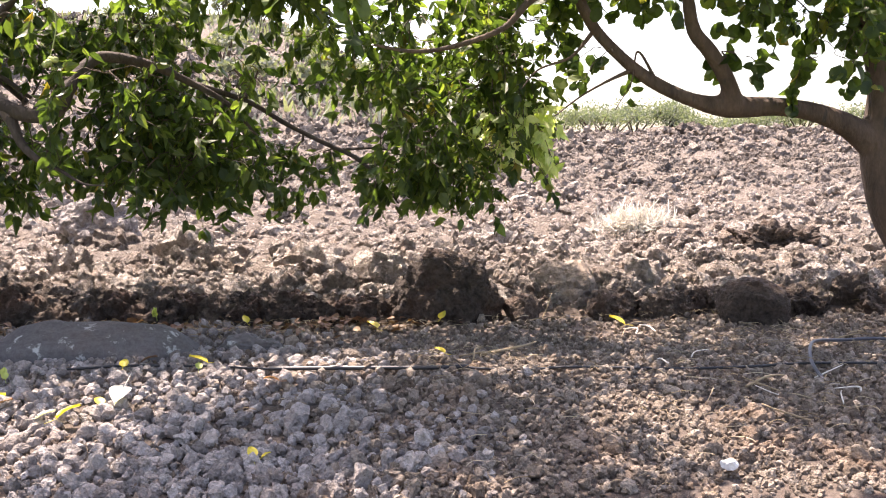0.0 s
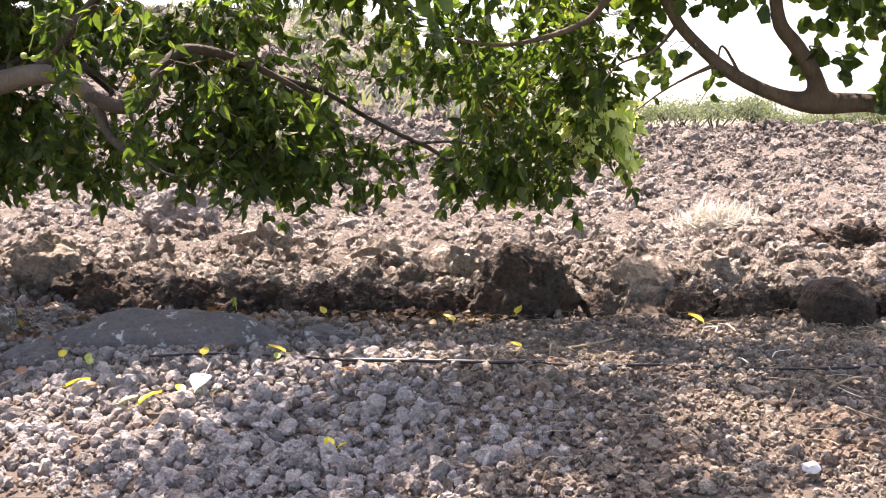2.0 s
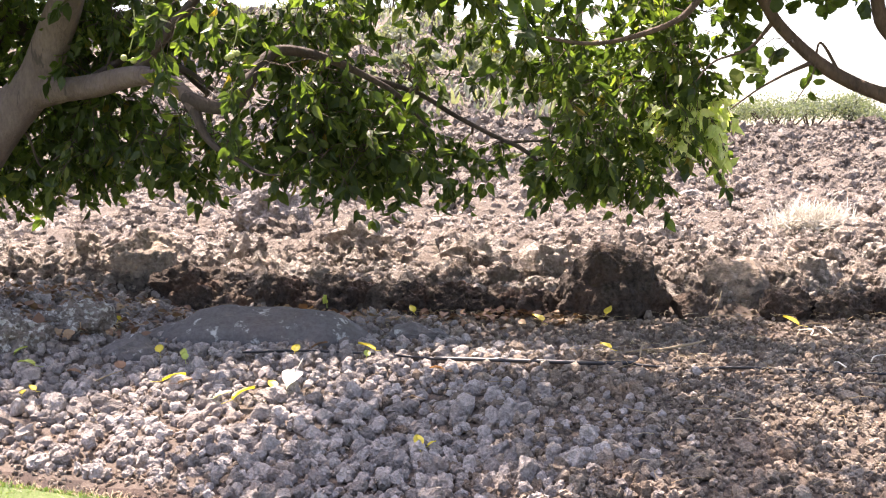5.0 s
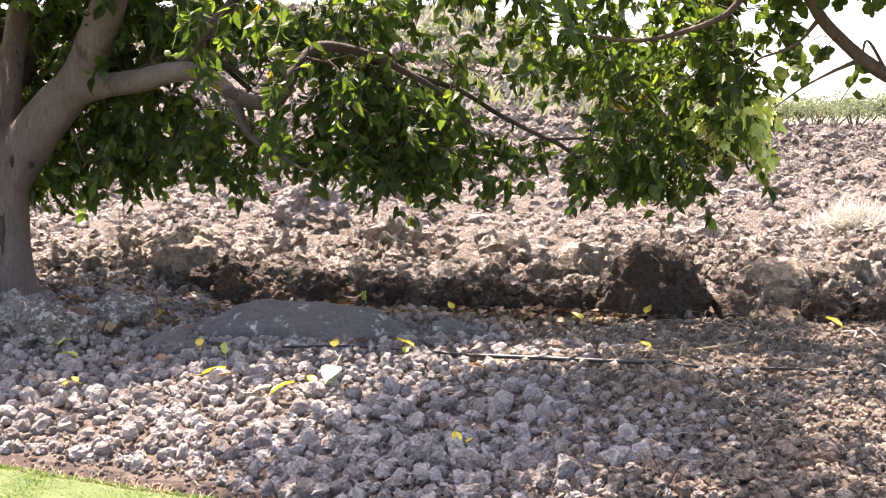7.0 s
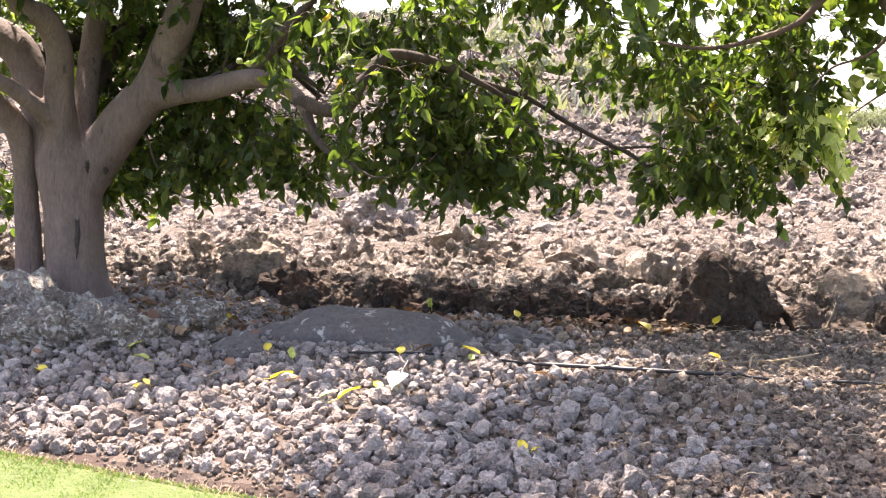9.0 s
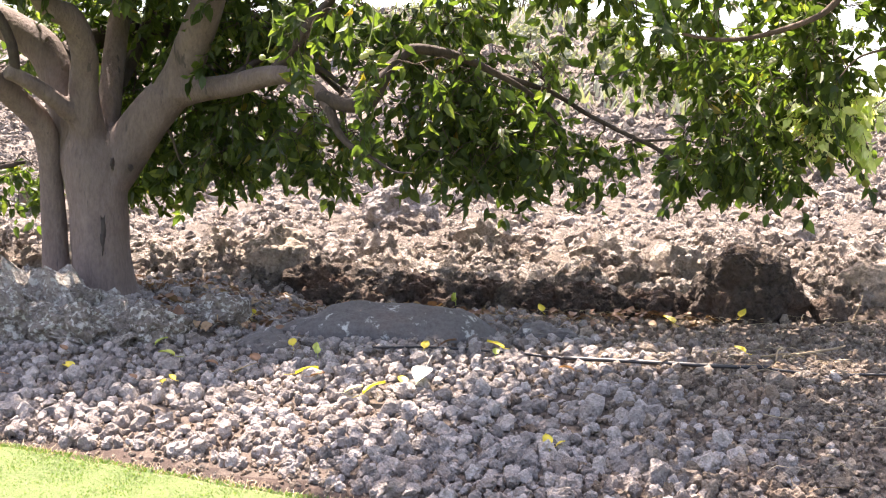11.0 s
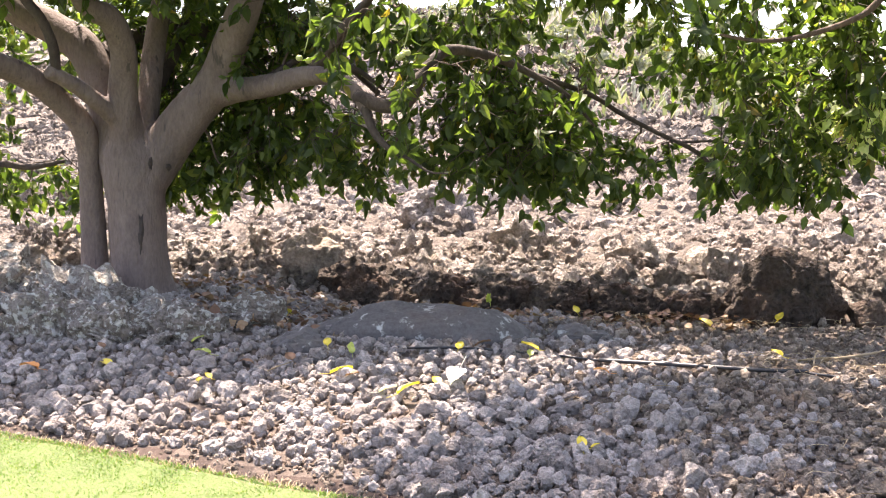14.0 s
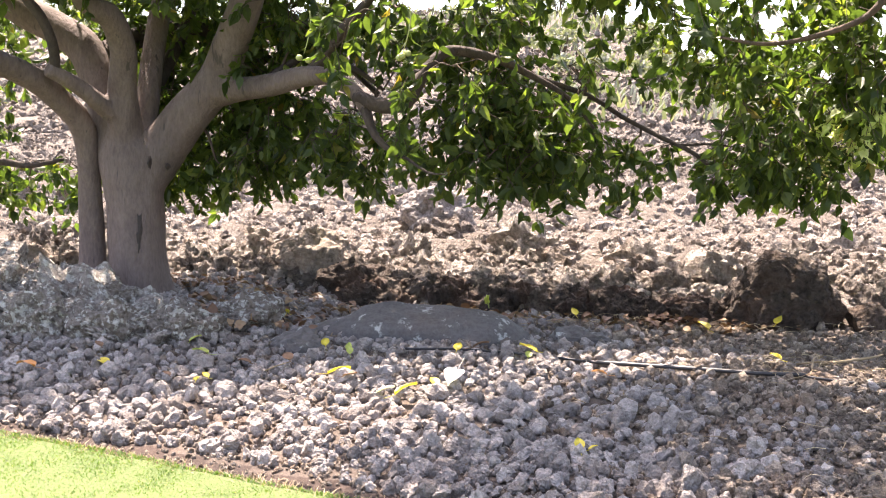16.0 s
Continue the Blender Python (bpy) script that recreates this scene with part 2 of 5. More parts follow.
def bark_material(name, dark, light, ring=0.0):
    m, nt, nodes, links, bsdf = material(name)
    pos = geo_position(nt)
    mp = nodes.new("ShaderNodeMapping")
    mp.inputs["Scale"].default_value = (1, 1, 0.35)
    links.new(pos, mp.inputs["Vector"])
    n1, n2 = tex_noise(nt, 5.0, 5, 0.65, mp.outputs["Vector"]), tex_noise(nt, 40, 5, 0.7, mp.outputs["Vector"])
    col = ramp(nt, n1, [(0.3, dark), (0.68, light)])
    col = mix_rgb(nt, 0.45, col, ramp(nt, n2, [(0.3, (0.45, 0.42, 0.40)), (0.65, (1, 1, 1))]), "MULTIPLY")
    n3 = tex_noise(nt, 2.4, 2, 0.5, mp.outputs["Vector"])
    col = mix_rgb(nt, ramp(nt, n3, [(0.62, (0, 0, 0)), (0.72, (0.3,) * 3)]), col, (0.07, 0.06, 0.055))
    # dark upright scars and cracks
    mp2 = nodes.new("ShaderNodeMapping")
    mp2.inputs["Scale"].default_value = (1, 1, 0.16)
    links.new(pos, mp2.inputs["Vector"])
    n4 = tex_noise(nt, 11.0, 3, 0.6, mp2.outputs["Vector"])
    col = mix_rgb(nt, ramp(nt, n4, [(0.66, (0, 0, 0)), (0.70, (0.75,) * 3)]), col, (0.045, 0.038, 0.034))
    links.new(col, bsdf.inputs["Base Color"])
    bsdf.inputs["Roughness"].default_value = 0.85
    nrm = bump(nt, n1, 0.8, 0.05)
    links.new(bump(nt, n2, 0.6, 0.008, nrm), bsdf.inputs["Normal"])
    return m


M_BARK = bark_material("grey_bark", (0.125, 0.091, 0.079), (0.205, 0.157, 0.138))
# limb bark darker than the trunk's: the crown's shade is put into the colour
M_LIMB_SHADED = bark_material("shaded_limb_bark", (0.040, 0.029, 0.024), (0.088, 0.065, 0.054))
M_BARK_BROWN = bark_material("brown_bark", (0.056, 0.036, 0.026), (0.145, 0.094, 0.066))
M_TWIG = bark_material("twig_bark", (0.05, 0.034, 0.026), (0.13, 0.092, 0.068))


def plain_material(name, color, rough, metal=0.0, vary=0.25):
    m, nt, nodes, links, bsdf = material(name)
    n1 = tex_noise(nt, 25, 4, 0.6, coords(nt))
    lo = tuple(c * (1 - vary) for c in color)
    links.new(ramp(nt, n1, [(0.3, lo), (0.7, color)]), bsdf.inputs["Base Color"])
    bsdf.inputs["Roughness"].default_value, bsdf.inputs["Metallic"].default_value = rough, metal
    return m


M_SCAR = plain_material("scarred_bark", (0.07, 0.055, 0.049), 0.9)
M_HOSE = plain_material("black_polythene", (0.025, 0.025, 0.028), 0.42)
M_CABLE = plain_material("grey_cable", (0.07, 0.07, 0.09), 0.5)
M_FRUIT = plain_material("green_fruit", (0.40, 0.44, 0.16), 0.5)
M_FLOWER = plain_material("yellow_flower", (0.55, 0.50, 0.16), 0.7)
M_QUARTZ = plain_material("white_stone", (0.72, 0.72, 0.74), 0.7)


# ---- mesh helpers ----
def mesh_from(name, verts, faces, mats, smooth=False, mat_index=None):
    """A mesh from arrays; faces all have the same number of corners."""
    me = bpy.data.meshes.new(name)
    verts, faces = np.asarray(verts, np.float32), np.asarray(faces, np.int32)
    k = faces.shape[1]
    me.vertices.add(len(verts))
    me.vertices.foreach_set("co", verts.ravel())
    me.loops.add(faces.size)
    me.loops.foreach_set("vertex_index", faces.ravel())
    me.polygons.add(len(faces))
    me.polygons.foreach_set("loop_start", np.arange(0, faces.size, k, dtype=np.int32))
    for m in mats if isinstance(mats, (list, tuple)) else [mats]:
        me.materials.append(m)
    if mat_index is not None:
        me.polygons.foreach_set("material_index", np.asarray(mat_index, np.int32))
    me.polygons.foreach_set("use_smooth", np.full(len(faces), smooth))
    me.update(calc_edges=True)
    me.validate()
    return me


def part(name, me, parent=None, label="", kind="", placed=True):
    """One mesh under a thing; its vertices are in world metres where placed."""
    ob = new(name, me)
    if parent is not None:
        ob.parent = parent
        if placed:
            ob.matrix_parent_inverse = Matrix.Translation(parent.location).inverted()
    return tagged(ob, label, kind=kind)


def empty(name, at, label, category, group="", kind=""):
    ob = new(name)
    ob.location = at
    ob.empty_display_size = 0.2
    return tagged(ob, label, category, group, kind)


NOISE_TABLE = np.random.default_rng(3).random((256, 256))


def vnoise(x, y, seed=0):
    """Smooth value noise in 0..1 over arrays."""
    x, y = np.asarray(x, float) + seed * 17.31, np.asarray(y, float) + seed * 9.73
    xi, yi = np.floor(x).astype(int), np.floor(y).astype(int)
    fx, fy = x - xi, y - yi
    fx, fy = fx * fx * (3 - 2 * fx), fy * fy * (3 - 2 * fy)
    t = lambda a, b: NOISE_TABLE[(xi + a) & 255, (yi + b) & 255]
    return (t(0, 0) * (1 - fx) + t(1, 0) * fx) * (1 - fy) + (t(0, 1) * (1 - fx) + t(1, 1) * fx) * fy


def fbm(x, y, seed=0, octaves=4):
    v, a, s = 0, 0.5, 1.0
    for k in range(octaves):
        v = v + a * vnoise(x * s, y * s, seed + k)
        a, s = a * 0.5, s * 2.03
    return v


def smooth01(v):
    v = np.clip(v, 0, 1)
    return v * v * (3 - 2 * v)


def ico(sub):
    bm = bmesh.new()
    bmesh.ops.create_icosphere(bm, subdivisions=sub, radius=1.0)
    v = np.array([p.co[:] for p in bm.verts])
    f = np.array([[q.index for q in p.verts] for p in bm.faces])
    bm.free()
    return v, f


ICO = {k: ico(k) for k in (1, 2, 3, 4, 5, 6)}
ICO[0] = (np.array([(1, 0, 0), (-1, 0, 0), (0, 1, 0), (0, -1, 0), (0, 0, 1), (0, 0, -1)], float),
          np.array([(0, 2, 4), (2, 1, 4), (1, 3, 4), (3, 0, 4), (2, 0, 5), (1, 2, 5), (3, 1, 5), (0, 3, 5)]))


def rock_shape(sub, seed, cuts=7, rough=0.22, freq=1.6, octaves=3):
    """A broken stone: a ball cut by random planes and roughened."""
    r = np.random.default_rng(seed)
    v, f = ICO[sub]
    v = v.copy()
    for _ in range(cuts):
        n = r.normal(size=3)
        n /= np.linalg.norm(n)
        o = r.uniform(0.5, 0.85)
        d = v @ n
        v -= np.outer(np.maximum(d - o, 0) * 0.9, n)
    off = Vector(r.uniform(-50, 50, 3))
    out = np.empty_like(v)
    for i, p in enumerate(v):
        q = Vector(p)
        s, a, w = 0.0, rough, freq
        for _ in range(octaves):
            s += a * noise.noise(q * w + off)
            a, w = a * 0.55, w * 2.1
        out[i] = p * (1 + s)
    return out, f


def random_rotations(n, r):
    q = r.normal(size=(n, 4))
    q /= np.linalg.norm(q, axis=1)[:, None]
    w, x, y, z = q.T
    return np.stack([1 - 2 * (y * y + z * z), 2 * (x * y - z * w), 2 * (x * z + y * w),
                     2 * (x * y + z * w), 1 - 2 * (x * x + z * z), 2 * (y * z - x * w),
                     2 * (x * z - y * w), 2 * (y * z + x * w), 1 - 2 * (x * x + y * y)], 1).reshape(n, 3, 3)


def scatter(shapes, at, size, r, squash=(0.6, 1.0)):
    """Join copies of the shapes, turned at random, into one set of arrays."""
    n = len(at)
    pick = r.integers(0, len(shapes), n)
    rot = random_rotations(n, r)
    vs, fs, base = [], [], 0
    for k, (v, f) in enumerate(shapes):
        idx = np.nonzero(pick == k)[0]
        if not len(idx):
            continue
        sc = size[idx][:, None] * np.stack([np.ones(len(idx)), r.uniform(*squash, len(idx)), r.uniform(*squash, len(idx))], 1)
        w = np.einsum("nij,nvj->nvi", rot[idx], v[None] * sc[:, None, :]) + at[idx][:, None, :]
        vs.append(w.reshape(-1, 3))
        fs.append((f[None] + (np.arange(len(idx)) * len(v))[:, None, None] + base).reshape(-1, 3))
        base += len(idx) * len(v)
    return np.concatenate(vs), np.concatenate(fs)


def spline(points, steps):
    """Catmull-Rom through the points (any number of columns)."""
    p = np.asarray(points, float)
    p = np.vstack([2 * p[0] - p[1], p, 2 * p[-1] - p[-2]])
    out = []
    for i in range(1, len(p) - 2):
        for t in np.linspace(0, 1, steps, endpoint=False):
            a, b, c, d = p[i - 1], p[i], p[i + 1], p[i + 2]
            out.append(0.5 * (2 * b + (c - a) * t + (2 * a - 5 * b + 4 * c - d) * t * t + (3 * b - a - 3 * c + d) * t ** 3))
    out.append(p[-2])
    return np.array(out)


def tube_arrays(points, sides=10, steps=5, lumps=0.0, seed=0, cap=True):
    """A round limb through (x, y, z, radius) rows, with uneven girth."""
    p = spline(points, steps) if steps > 1 else np.asarray(points, float)
    c, rad = p[:, :3], np.maximum(p[:, 3], 0.001)
    tan = np.gradient(c, axis=0)
    tan /= np.linalg.norm(tan, axis=1)[:, None] + 1e-9
    u = np.cross(tan[0], [0.3, 1.0, 0.2])
    rings = []
    for i in range(len(c)):
        u = u - tan[i] * (u @ tan[i])
        u /= np.linalg.norm(u) + 1e-9
        w = np.cross(tan[i], u)
        a = np.linspace(0, 2 * math.pi, sides, endpoint=False)
        g = rad[i] * np.ones(sides)
        if lumps:
            g = g * (1 + lumps * (fbm(np.cos(a) * 1.4 + i * 0.12, np.sin(a) * 1.4 + c[i, 2] * 1.5, seed, 3) - 0.45) * 2)
        rings.append(c[i] + np.outer(np.cos(a) * g, u) + np.outer(np.sin(a) * g, w))
    v = np.concatenate(rings)
    n = len(c)
    f = []
    for i in range(n - 1):
        for j in range(sides):
            k = (j + 1) % sides
            f.append((i * sides + j, i * sides + k, (i + 1) * sides + k, (i + 1) * sides + j))
    f = np.array(f)
    if cap:
        v = np.vstack([v, c[0], c[-1]])
        a, b = n * sides, n * sides + 1
        extra = [(a, (j + 1) % sides, j, j) for j in range(sides)] + \
                [(b, (n - 1) * sides + j, (n - 1) * sides + (j + 1) % sides, (n - 1) * sides + (j + 1) % sides) for j in range(sides)]
        f = np.vstack([np.concatenate([f[:, [0, 1, 2]], f[:, [0, 2, 3]]]), np.array([e[:3] for e in extra])])
    else:
        f = np.concatenate([f[:, [0, 1, 2]], f[:, [0, 2, 3]]])
    return v, f


def join(arrays):
    vs, fs, b = [], [], 0
    for v, f in arrays:
        vs.append(v)
        fs.append(f + b)
        b += len(v)
    return np.concatenate(vs), np.concatenate(fs)


# ---- ground ----
PROFILE_Y = [-60, 4.0, 5.5, 6.3, 7.7, 8.7, 10.6, 11.2, 11.55, 12.0, 13.2, 17, 22, 30, 45, 52, 90, 700]
PROFILE_Z = [-0.14, -0.13, -0.1, -0.02, 0.13, 0.18, 0.21, 0.23, 0.38, 0.47, 0.54, 0.76, 1.1, 1.75, 2.95, 3.1, 3.2, 4.0]


def ground_z(x, y):
    x, y = np.asarray(x, float), np.asarray(y, float)
    z = np.interp(y, PROFILE_Y, PROFILE_Z)
    hill = smooth01((y - 24) / 70) * smooth01((9 + 0.02 * y - x) / 24) * 10.5
    bank = 0.22 * smooth01((-3.4 - x) / 2.0) * smooth01((y - 7.6) / 2.0) * smooth01((14 - y) / 3)
    lava = smooth01((y - 11.4) / 1.2)
    rough = lava * (fbm(x * 0.8, y * 0.8, 2) - 0.47) * (0.5 + 0.012 * np.clip(y - 12, 0, 60))
    gravel = (1 - lava) * smooth01((y - 5.6) / 1.0) * (fbm(x * 1.1, y * 1.1, 9) - 0.47) * 0.1
    return z + hill + bank + rough + gravel


def lawn_edge(x):
    """How far out the lawn ends, along x."""
    return np.interp(x, [-12, -5.0, -4.54, -3.6, -2.77, -2.2, -1.74, 0.0, 1.0, 2.2, 4, 12], [8.0, 6.3, 6.18, 5.96, 5.74, 5.61, 5.52, 5.34, 5.42, 5.62, 5.8, 5.9])


def axis(dense_lo, dense_hi, step, lo, hi, grow=1.16):
    a = list(np.arange(dense_lo, dense_hi, step))
    s, v = step, a[-1]
    while v < hi:
        s *= grow
        v += s
        a.append(min(v, hi))
    s, v = step, a[0]
    while v > lo:
        s *= grow
        v -= s
        a.insert(0, max(v, lo))
    return np.array(a)


gx, gy = axis(-9, 7, 0.1, -900, 900, 1.11), axis(5, 22, 0.1, -300, 1500, 1.055)
GX, GY = np.meshgrid(gx, gy)
GZ = ground_z(GX, GY)
fine = smooth01((GY - 11.5) / 1.0) * smooth01((60 - GY) / 20)
GZ = GZ + fine * (0.34 * (fbm(GX * 2.6, GY * 2.6, 5) - 0.47) + 0.10 * (0.5 - np.abs(vnoise(GX * 6, GY * 6, 15) - 0.5) * 2))
ni, nj = GX.shape
idx = np.arange(ni * nj).reshape(ni, nj)
quads = np.stack([idx[:-1, :-1], idx[:-1, 1:], idx[1:, 1:], idx[1:, :-1]], -1).reshape(-1, 4)
cx, cy = (GX[:-1, :-1] + GX[1:, 1:]).ravel() / 2, (GY[:-1, :-1] + GY[1:, 1:]).ravel() / 2
edge = lawn_edge(cx)
wob = (vnoise(cx * 1.2, cy * 1.2, 4) - 0.5)
slot = np.zeros(len(cx), int)
slot[cy < edge + 0.30 + 0.3 * wob] = 1
slot[cy < 5.75 + 0.14 * np.clip(cx + 0.5, 0, 3) + 1.0 * wob] = 1
slot[cy > 11.6 + 0.6 * wob] = 2
slot[cy + 25 * wob > 78] = 3
ground = tagged(new("ground", mesh_from("ground", np.stack([GX, GY, GZ], -1).reshape(-1, 3), quads,
                                        [M_SOIL, M_RED_SOIL, M_FIELD, M_HILL], True, slot)),
                "bare gritty soil rising into a rough brown lava slope", "ground", kind="structure")

# lawn: a turf sheet with its own blades
lx, ly = np.arange(-14, 8, 0.1), np.concatenate([np.linspace(0, 0.95, 30), np.linspace(0.954, 1, 24)])
LX, LT = np.meshgrid(lx, ly)
LY = -14 + (lawn_edge(LX) + 0.05 * (vnoise(LX * 3, 0 * LX, 6) - 0.5) + 14) * LT ** 0.6
LZ = ground_z(LX, LY) + 0.04 + 0.012 * vnoise(LX * 5, LY * 5, 8) - 0.07 * smooth01((LT - 0.997) / 0.003)
li = np.arange(LX.size).reshape(LX.shape)
lq = np.stack([li[:-1, :-1], li[:-1, 1:], li[1:, 1:], li[1:, :-1]], -1).reshape(-1, 4)
lawn = tagged(new("lawn", mesh_from("lawn", np.stack([LX, LY, LZ], -1).reshape(-1, 3), lq, M_TURF, True)),
              "closely mown bright green lawn with a soil edge", "lawn", kind="structure")


def blades(n, at_x, at_y, z0, height, width, r, lean=0.5):
    a = r.uniform(0, 2 * math.pi, n)
    h, w = height * r.uniform(0.5, 1.2, n), width * r.uniform(0.6, 1.3, n)
    base = np.stack([at_x, at_y, z0], 1)
    side = np.stack([np.cos(a), np.sin(a), 0 * a], 1) * w[:, None]
    b = a + r.uniform(0.8, 2.3, n)
    tip = base + np.stack([np.cos(b) * h * lean * r.random(n), np.sin(b) * h * lean * r.random(n), h], 1)
    mid = (base + tip) / 2 + np.stack([0 * h, 0 * h, h * 0.12], 1)
    v = np.stack([base - side, base + side, mid + side * 0.7, mid - side * 0.7, tip], 1).reshape(-1, 3)
    k = np.arange(n)[:, None] * 5
    f = np.concatenate([k + [[0, 1, 2]], k + [[0, 2, 3]], k + [[3, 2, 4]]])
    return v, f


r = np.random.default_rng(11)
n = 80000
bx = r.uniform(-6.5, 1.6, n)
by = lawn_edge(bx) + 0.02 - 2.2 * r.random(n) ** 1.3
bz = ground_z(bx, by) + 0.035
v, f = blades(n, bx, by, bz, 0.021, 0.0042, r, 1.7)
part("grass", mesh_from("grass", v, f, M_GRASS), lawn, "short bright green grass blades", "stuff")

# bleached runners along the cut edge
n = 2600
bx = r.uniform(-6.5, 1.6, n)
by = lawn_edge(bx) + 0.03 + 0.05 * (vnoise(bx * 3, 0 * bx, 6) - 0.5) - 0.12 * r.random(n) ** 1.6
v, f = blades(n, bx, by, ground_z(bx, by) + 0.02, 0.045, 0.003, r, 2.2)
part("edge_grass", mesh_from("edge_grass", v, f, M_STRAW), lawn, "bleached straw-coloured runners along the edge", "stuff")

# ---- gravel ----
gravel_bed = empty("gravel_bed", (0, 8, 0.1), "bed of loose grey lava stones beside the lawn", "gravel", kind="structure")
SHAPES_NEAR = [rock_shape(3, 100 + k, 7, 0.34, 1.9, 4) for k in range(10)]
SHAPES_SMALL = [rock_shape(2, 200 + k, 5, 0.34, 1.9, 3) for k in range(14)]

SHAPES_TINY = [rock_shape(1, 250 + k, 3, 0.3, 1.5, 2) for k in range(14)]


def gravel_points(n, x0, x1, y0, y1, r):
    x, y = r.uniform(x0, x1, n), r.uniform(y0, y1, n)
    keep = (y > lawn_edge(x) + 0.13 + 0.2 * vnoise(x * 2, y * 2, 12))
    bare = (x > 0.1) & (y < 5.75 + 0.45 * vnoise(x * 1.5, y, 13)) & (r.random(n) < 0.8)
    keep &= ~bare
    keep &= r.random(n) < 1 - 0.6 * smooth01((y - 9.3) / 0.9) * smooth01((x + 4.2) / 0.8)
    return x[keep], y[keep]


r = np.random.default_rng(21)
x, y = gravel_points(17000, -8.0, 5.6, 5.5, 11.4, r)
right = smooth01((x + 0.6) / 1.6)
size = np.exp(r.normal(math.log(0.040), 0.30, len(x))) * (1 - 0.28 * right)
size = np.clip(size, 0.016, 0.085)
keep = ~((x > -1.9) & (x < 0.6) & (y > 5.9) & (y < 6.8) & (size > 0.035))
x, y, size = x[keep], y[keep], size[keep]
at = np.stack([x, y, ground_z(x, y) + size * r.uniform(0.1, 0.75, len(x))], 1)
near, far = y < 6.45, y > 7.7
dusty = r.normal(0, 0.45, len(x)) + x + 0.35 * (y - 7.5) * (y > 7.5) + 1.6 * (vnoise(x * 1.3, y * 1.3, 44) - 0.5) > 0.15
for sel, mat, lab in ((~dusty, M_GRAVEL, "loose grey porous stones"), (dusty, M_GRAVEL_DUSTY, "loose stones dusted with brown soil")):
    v, f = join([scatter(SHAPES_NEAR, at[near & sel], size[near & sel], r), scatter(SHAPES_SMALL, at[~near & ~far & sel], size[~near & ~far & sel], r),
                 scatter(SHAPES_TINY, at[far & sel], size[far & sel], r)])
    part("stones", mesh_from("stones", v, f, mat), gravel_bed, lab, "stuff")
# grit between the stones
x, y = gravel_points(13000, -6.5, 5.0, 5.6, 10.8, r)
x2, y2 = gravel_points(7000, -0.6, 5.0, 5.7, 10.9, r)
x, y = np.concatenate([x, x2]), np.concatenate([y, y2])
size = r.uniform(0.01, 0.034, len(x))
at = np.stack([x, y, ground_z(x, y) + size * 0.5], 1)
v, f = scatter([rock_shape(0, 300 + k, 1, 0.5) for k in range(9)], at, size, r)
# chips on the soil beside the lawn
x = r.uniform(-6.5, 3.0, 1300)
y = lawn_edge(x) + 0.03 + 0.42 * r.random(1300) ** 0.8
size = r.uniform(0.006, 0.026, len(x))
v2, f2 = scatter(SHAPES_TINY, np.stack([x, y, ground_z(x, y) + size * 0.4], 1), size, r)
v, f = join([(v, f), (v2, f2)])
part("grit", mesh_from("grit", v, f, M_GRAVEL_DUSTY), gravel_bed, "fine grey and brown grit", "stuff")

# ---- lava field ----
lava_field = empty("lava_field", (0, 20, 0.8), "rough field of broken brown clinker lava", "lava field", kind="structure")
SHAPES_LAVA = [rock_shape(2, 400 + k, 1, 0.5, 2.2, 3) for k in range(18)]
SHAPES_LAVA_NEAR = [rock_shape(3, 450 + k, 1, 0.5, 2.4, 4) for k in range(12)]
SHAPES_LAVA_MID = [rock_shape(1, 480 + k, 1, 0.45, 2.0, 2) for k in range(18)]
SHAPES_LAVA_FAR = [rock_shape(0, 490 + k, 1, 0.6, 2.0, 2) for k in range(18)]
r = np.random.default_rng(31)
chunks = []
for y0, y1, n, med, shapes in ((11.5, 14.5, 150, 0.095, SHAPES_LAVA_NEAR), (11.4, 15.2, 3200, 0.054, SHAPES_LAVA), (11.4, 15.5, 14000, 0.031, SHAPES_LAVA_MID),
                               (12.4, 18, 45, 0.15, SHAPES_LAVA_NEAR), (15, 20, 14000, 0.042, SHAPES_LAVA_MID), (15, 24, 15000, 0.045, SHAPES_LAVA_MID),
                               (19, 24, 5500, 0.054, SHAPES_LAVA_MID), (15, 24, 600, 0.085, SHAPES_LAVA), (23, 30, 9000, 0.054, SHAPES_LAVA_MID),
                               (23, 36, 46000, 0.045, SHAPES_LAVA_FAR), (34, 54, 22000, 0.095, SHAPES_LAVA_FAR), (50, 88, 5000, 0.22, SHAPES_LAVA_FAR)):
    y = y0 + (y1 - y0) * r.random(n)
    x = r.uniform(-0.77, 0.46, n) * y
    s = np.clip(np.exp(r.normal(math.log(med), 0.42, n)), 0.025, 0.4)
    at = np.stack([x, y, ground_z(x, y) + s * r.uniform(-0.1, 0.8, n)], 1)
    chunks.append(scatter(shapes, at, s, r, (0.55, 1.0)))
v, f = join(chunks[:8])
part("clinker", mesh_from("clinker", v, f, M_LAVA), lava_field, "jagged brown and grey lava clinker", "stuff")
# the slope's clinker takes the colour with the shade painted in
v, f = join(chunks[8:])
part("far_clinker", mesh_from("far_clinker", v, f, M_LAVA_SHADED), lava_field, "dull brown-grey lava clinker up the slope, darkened for self-shadow", "stuff")


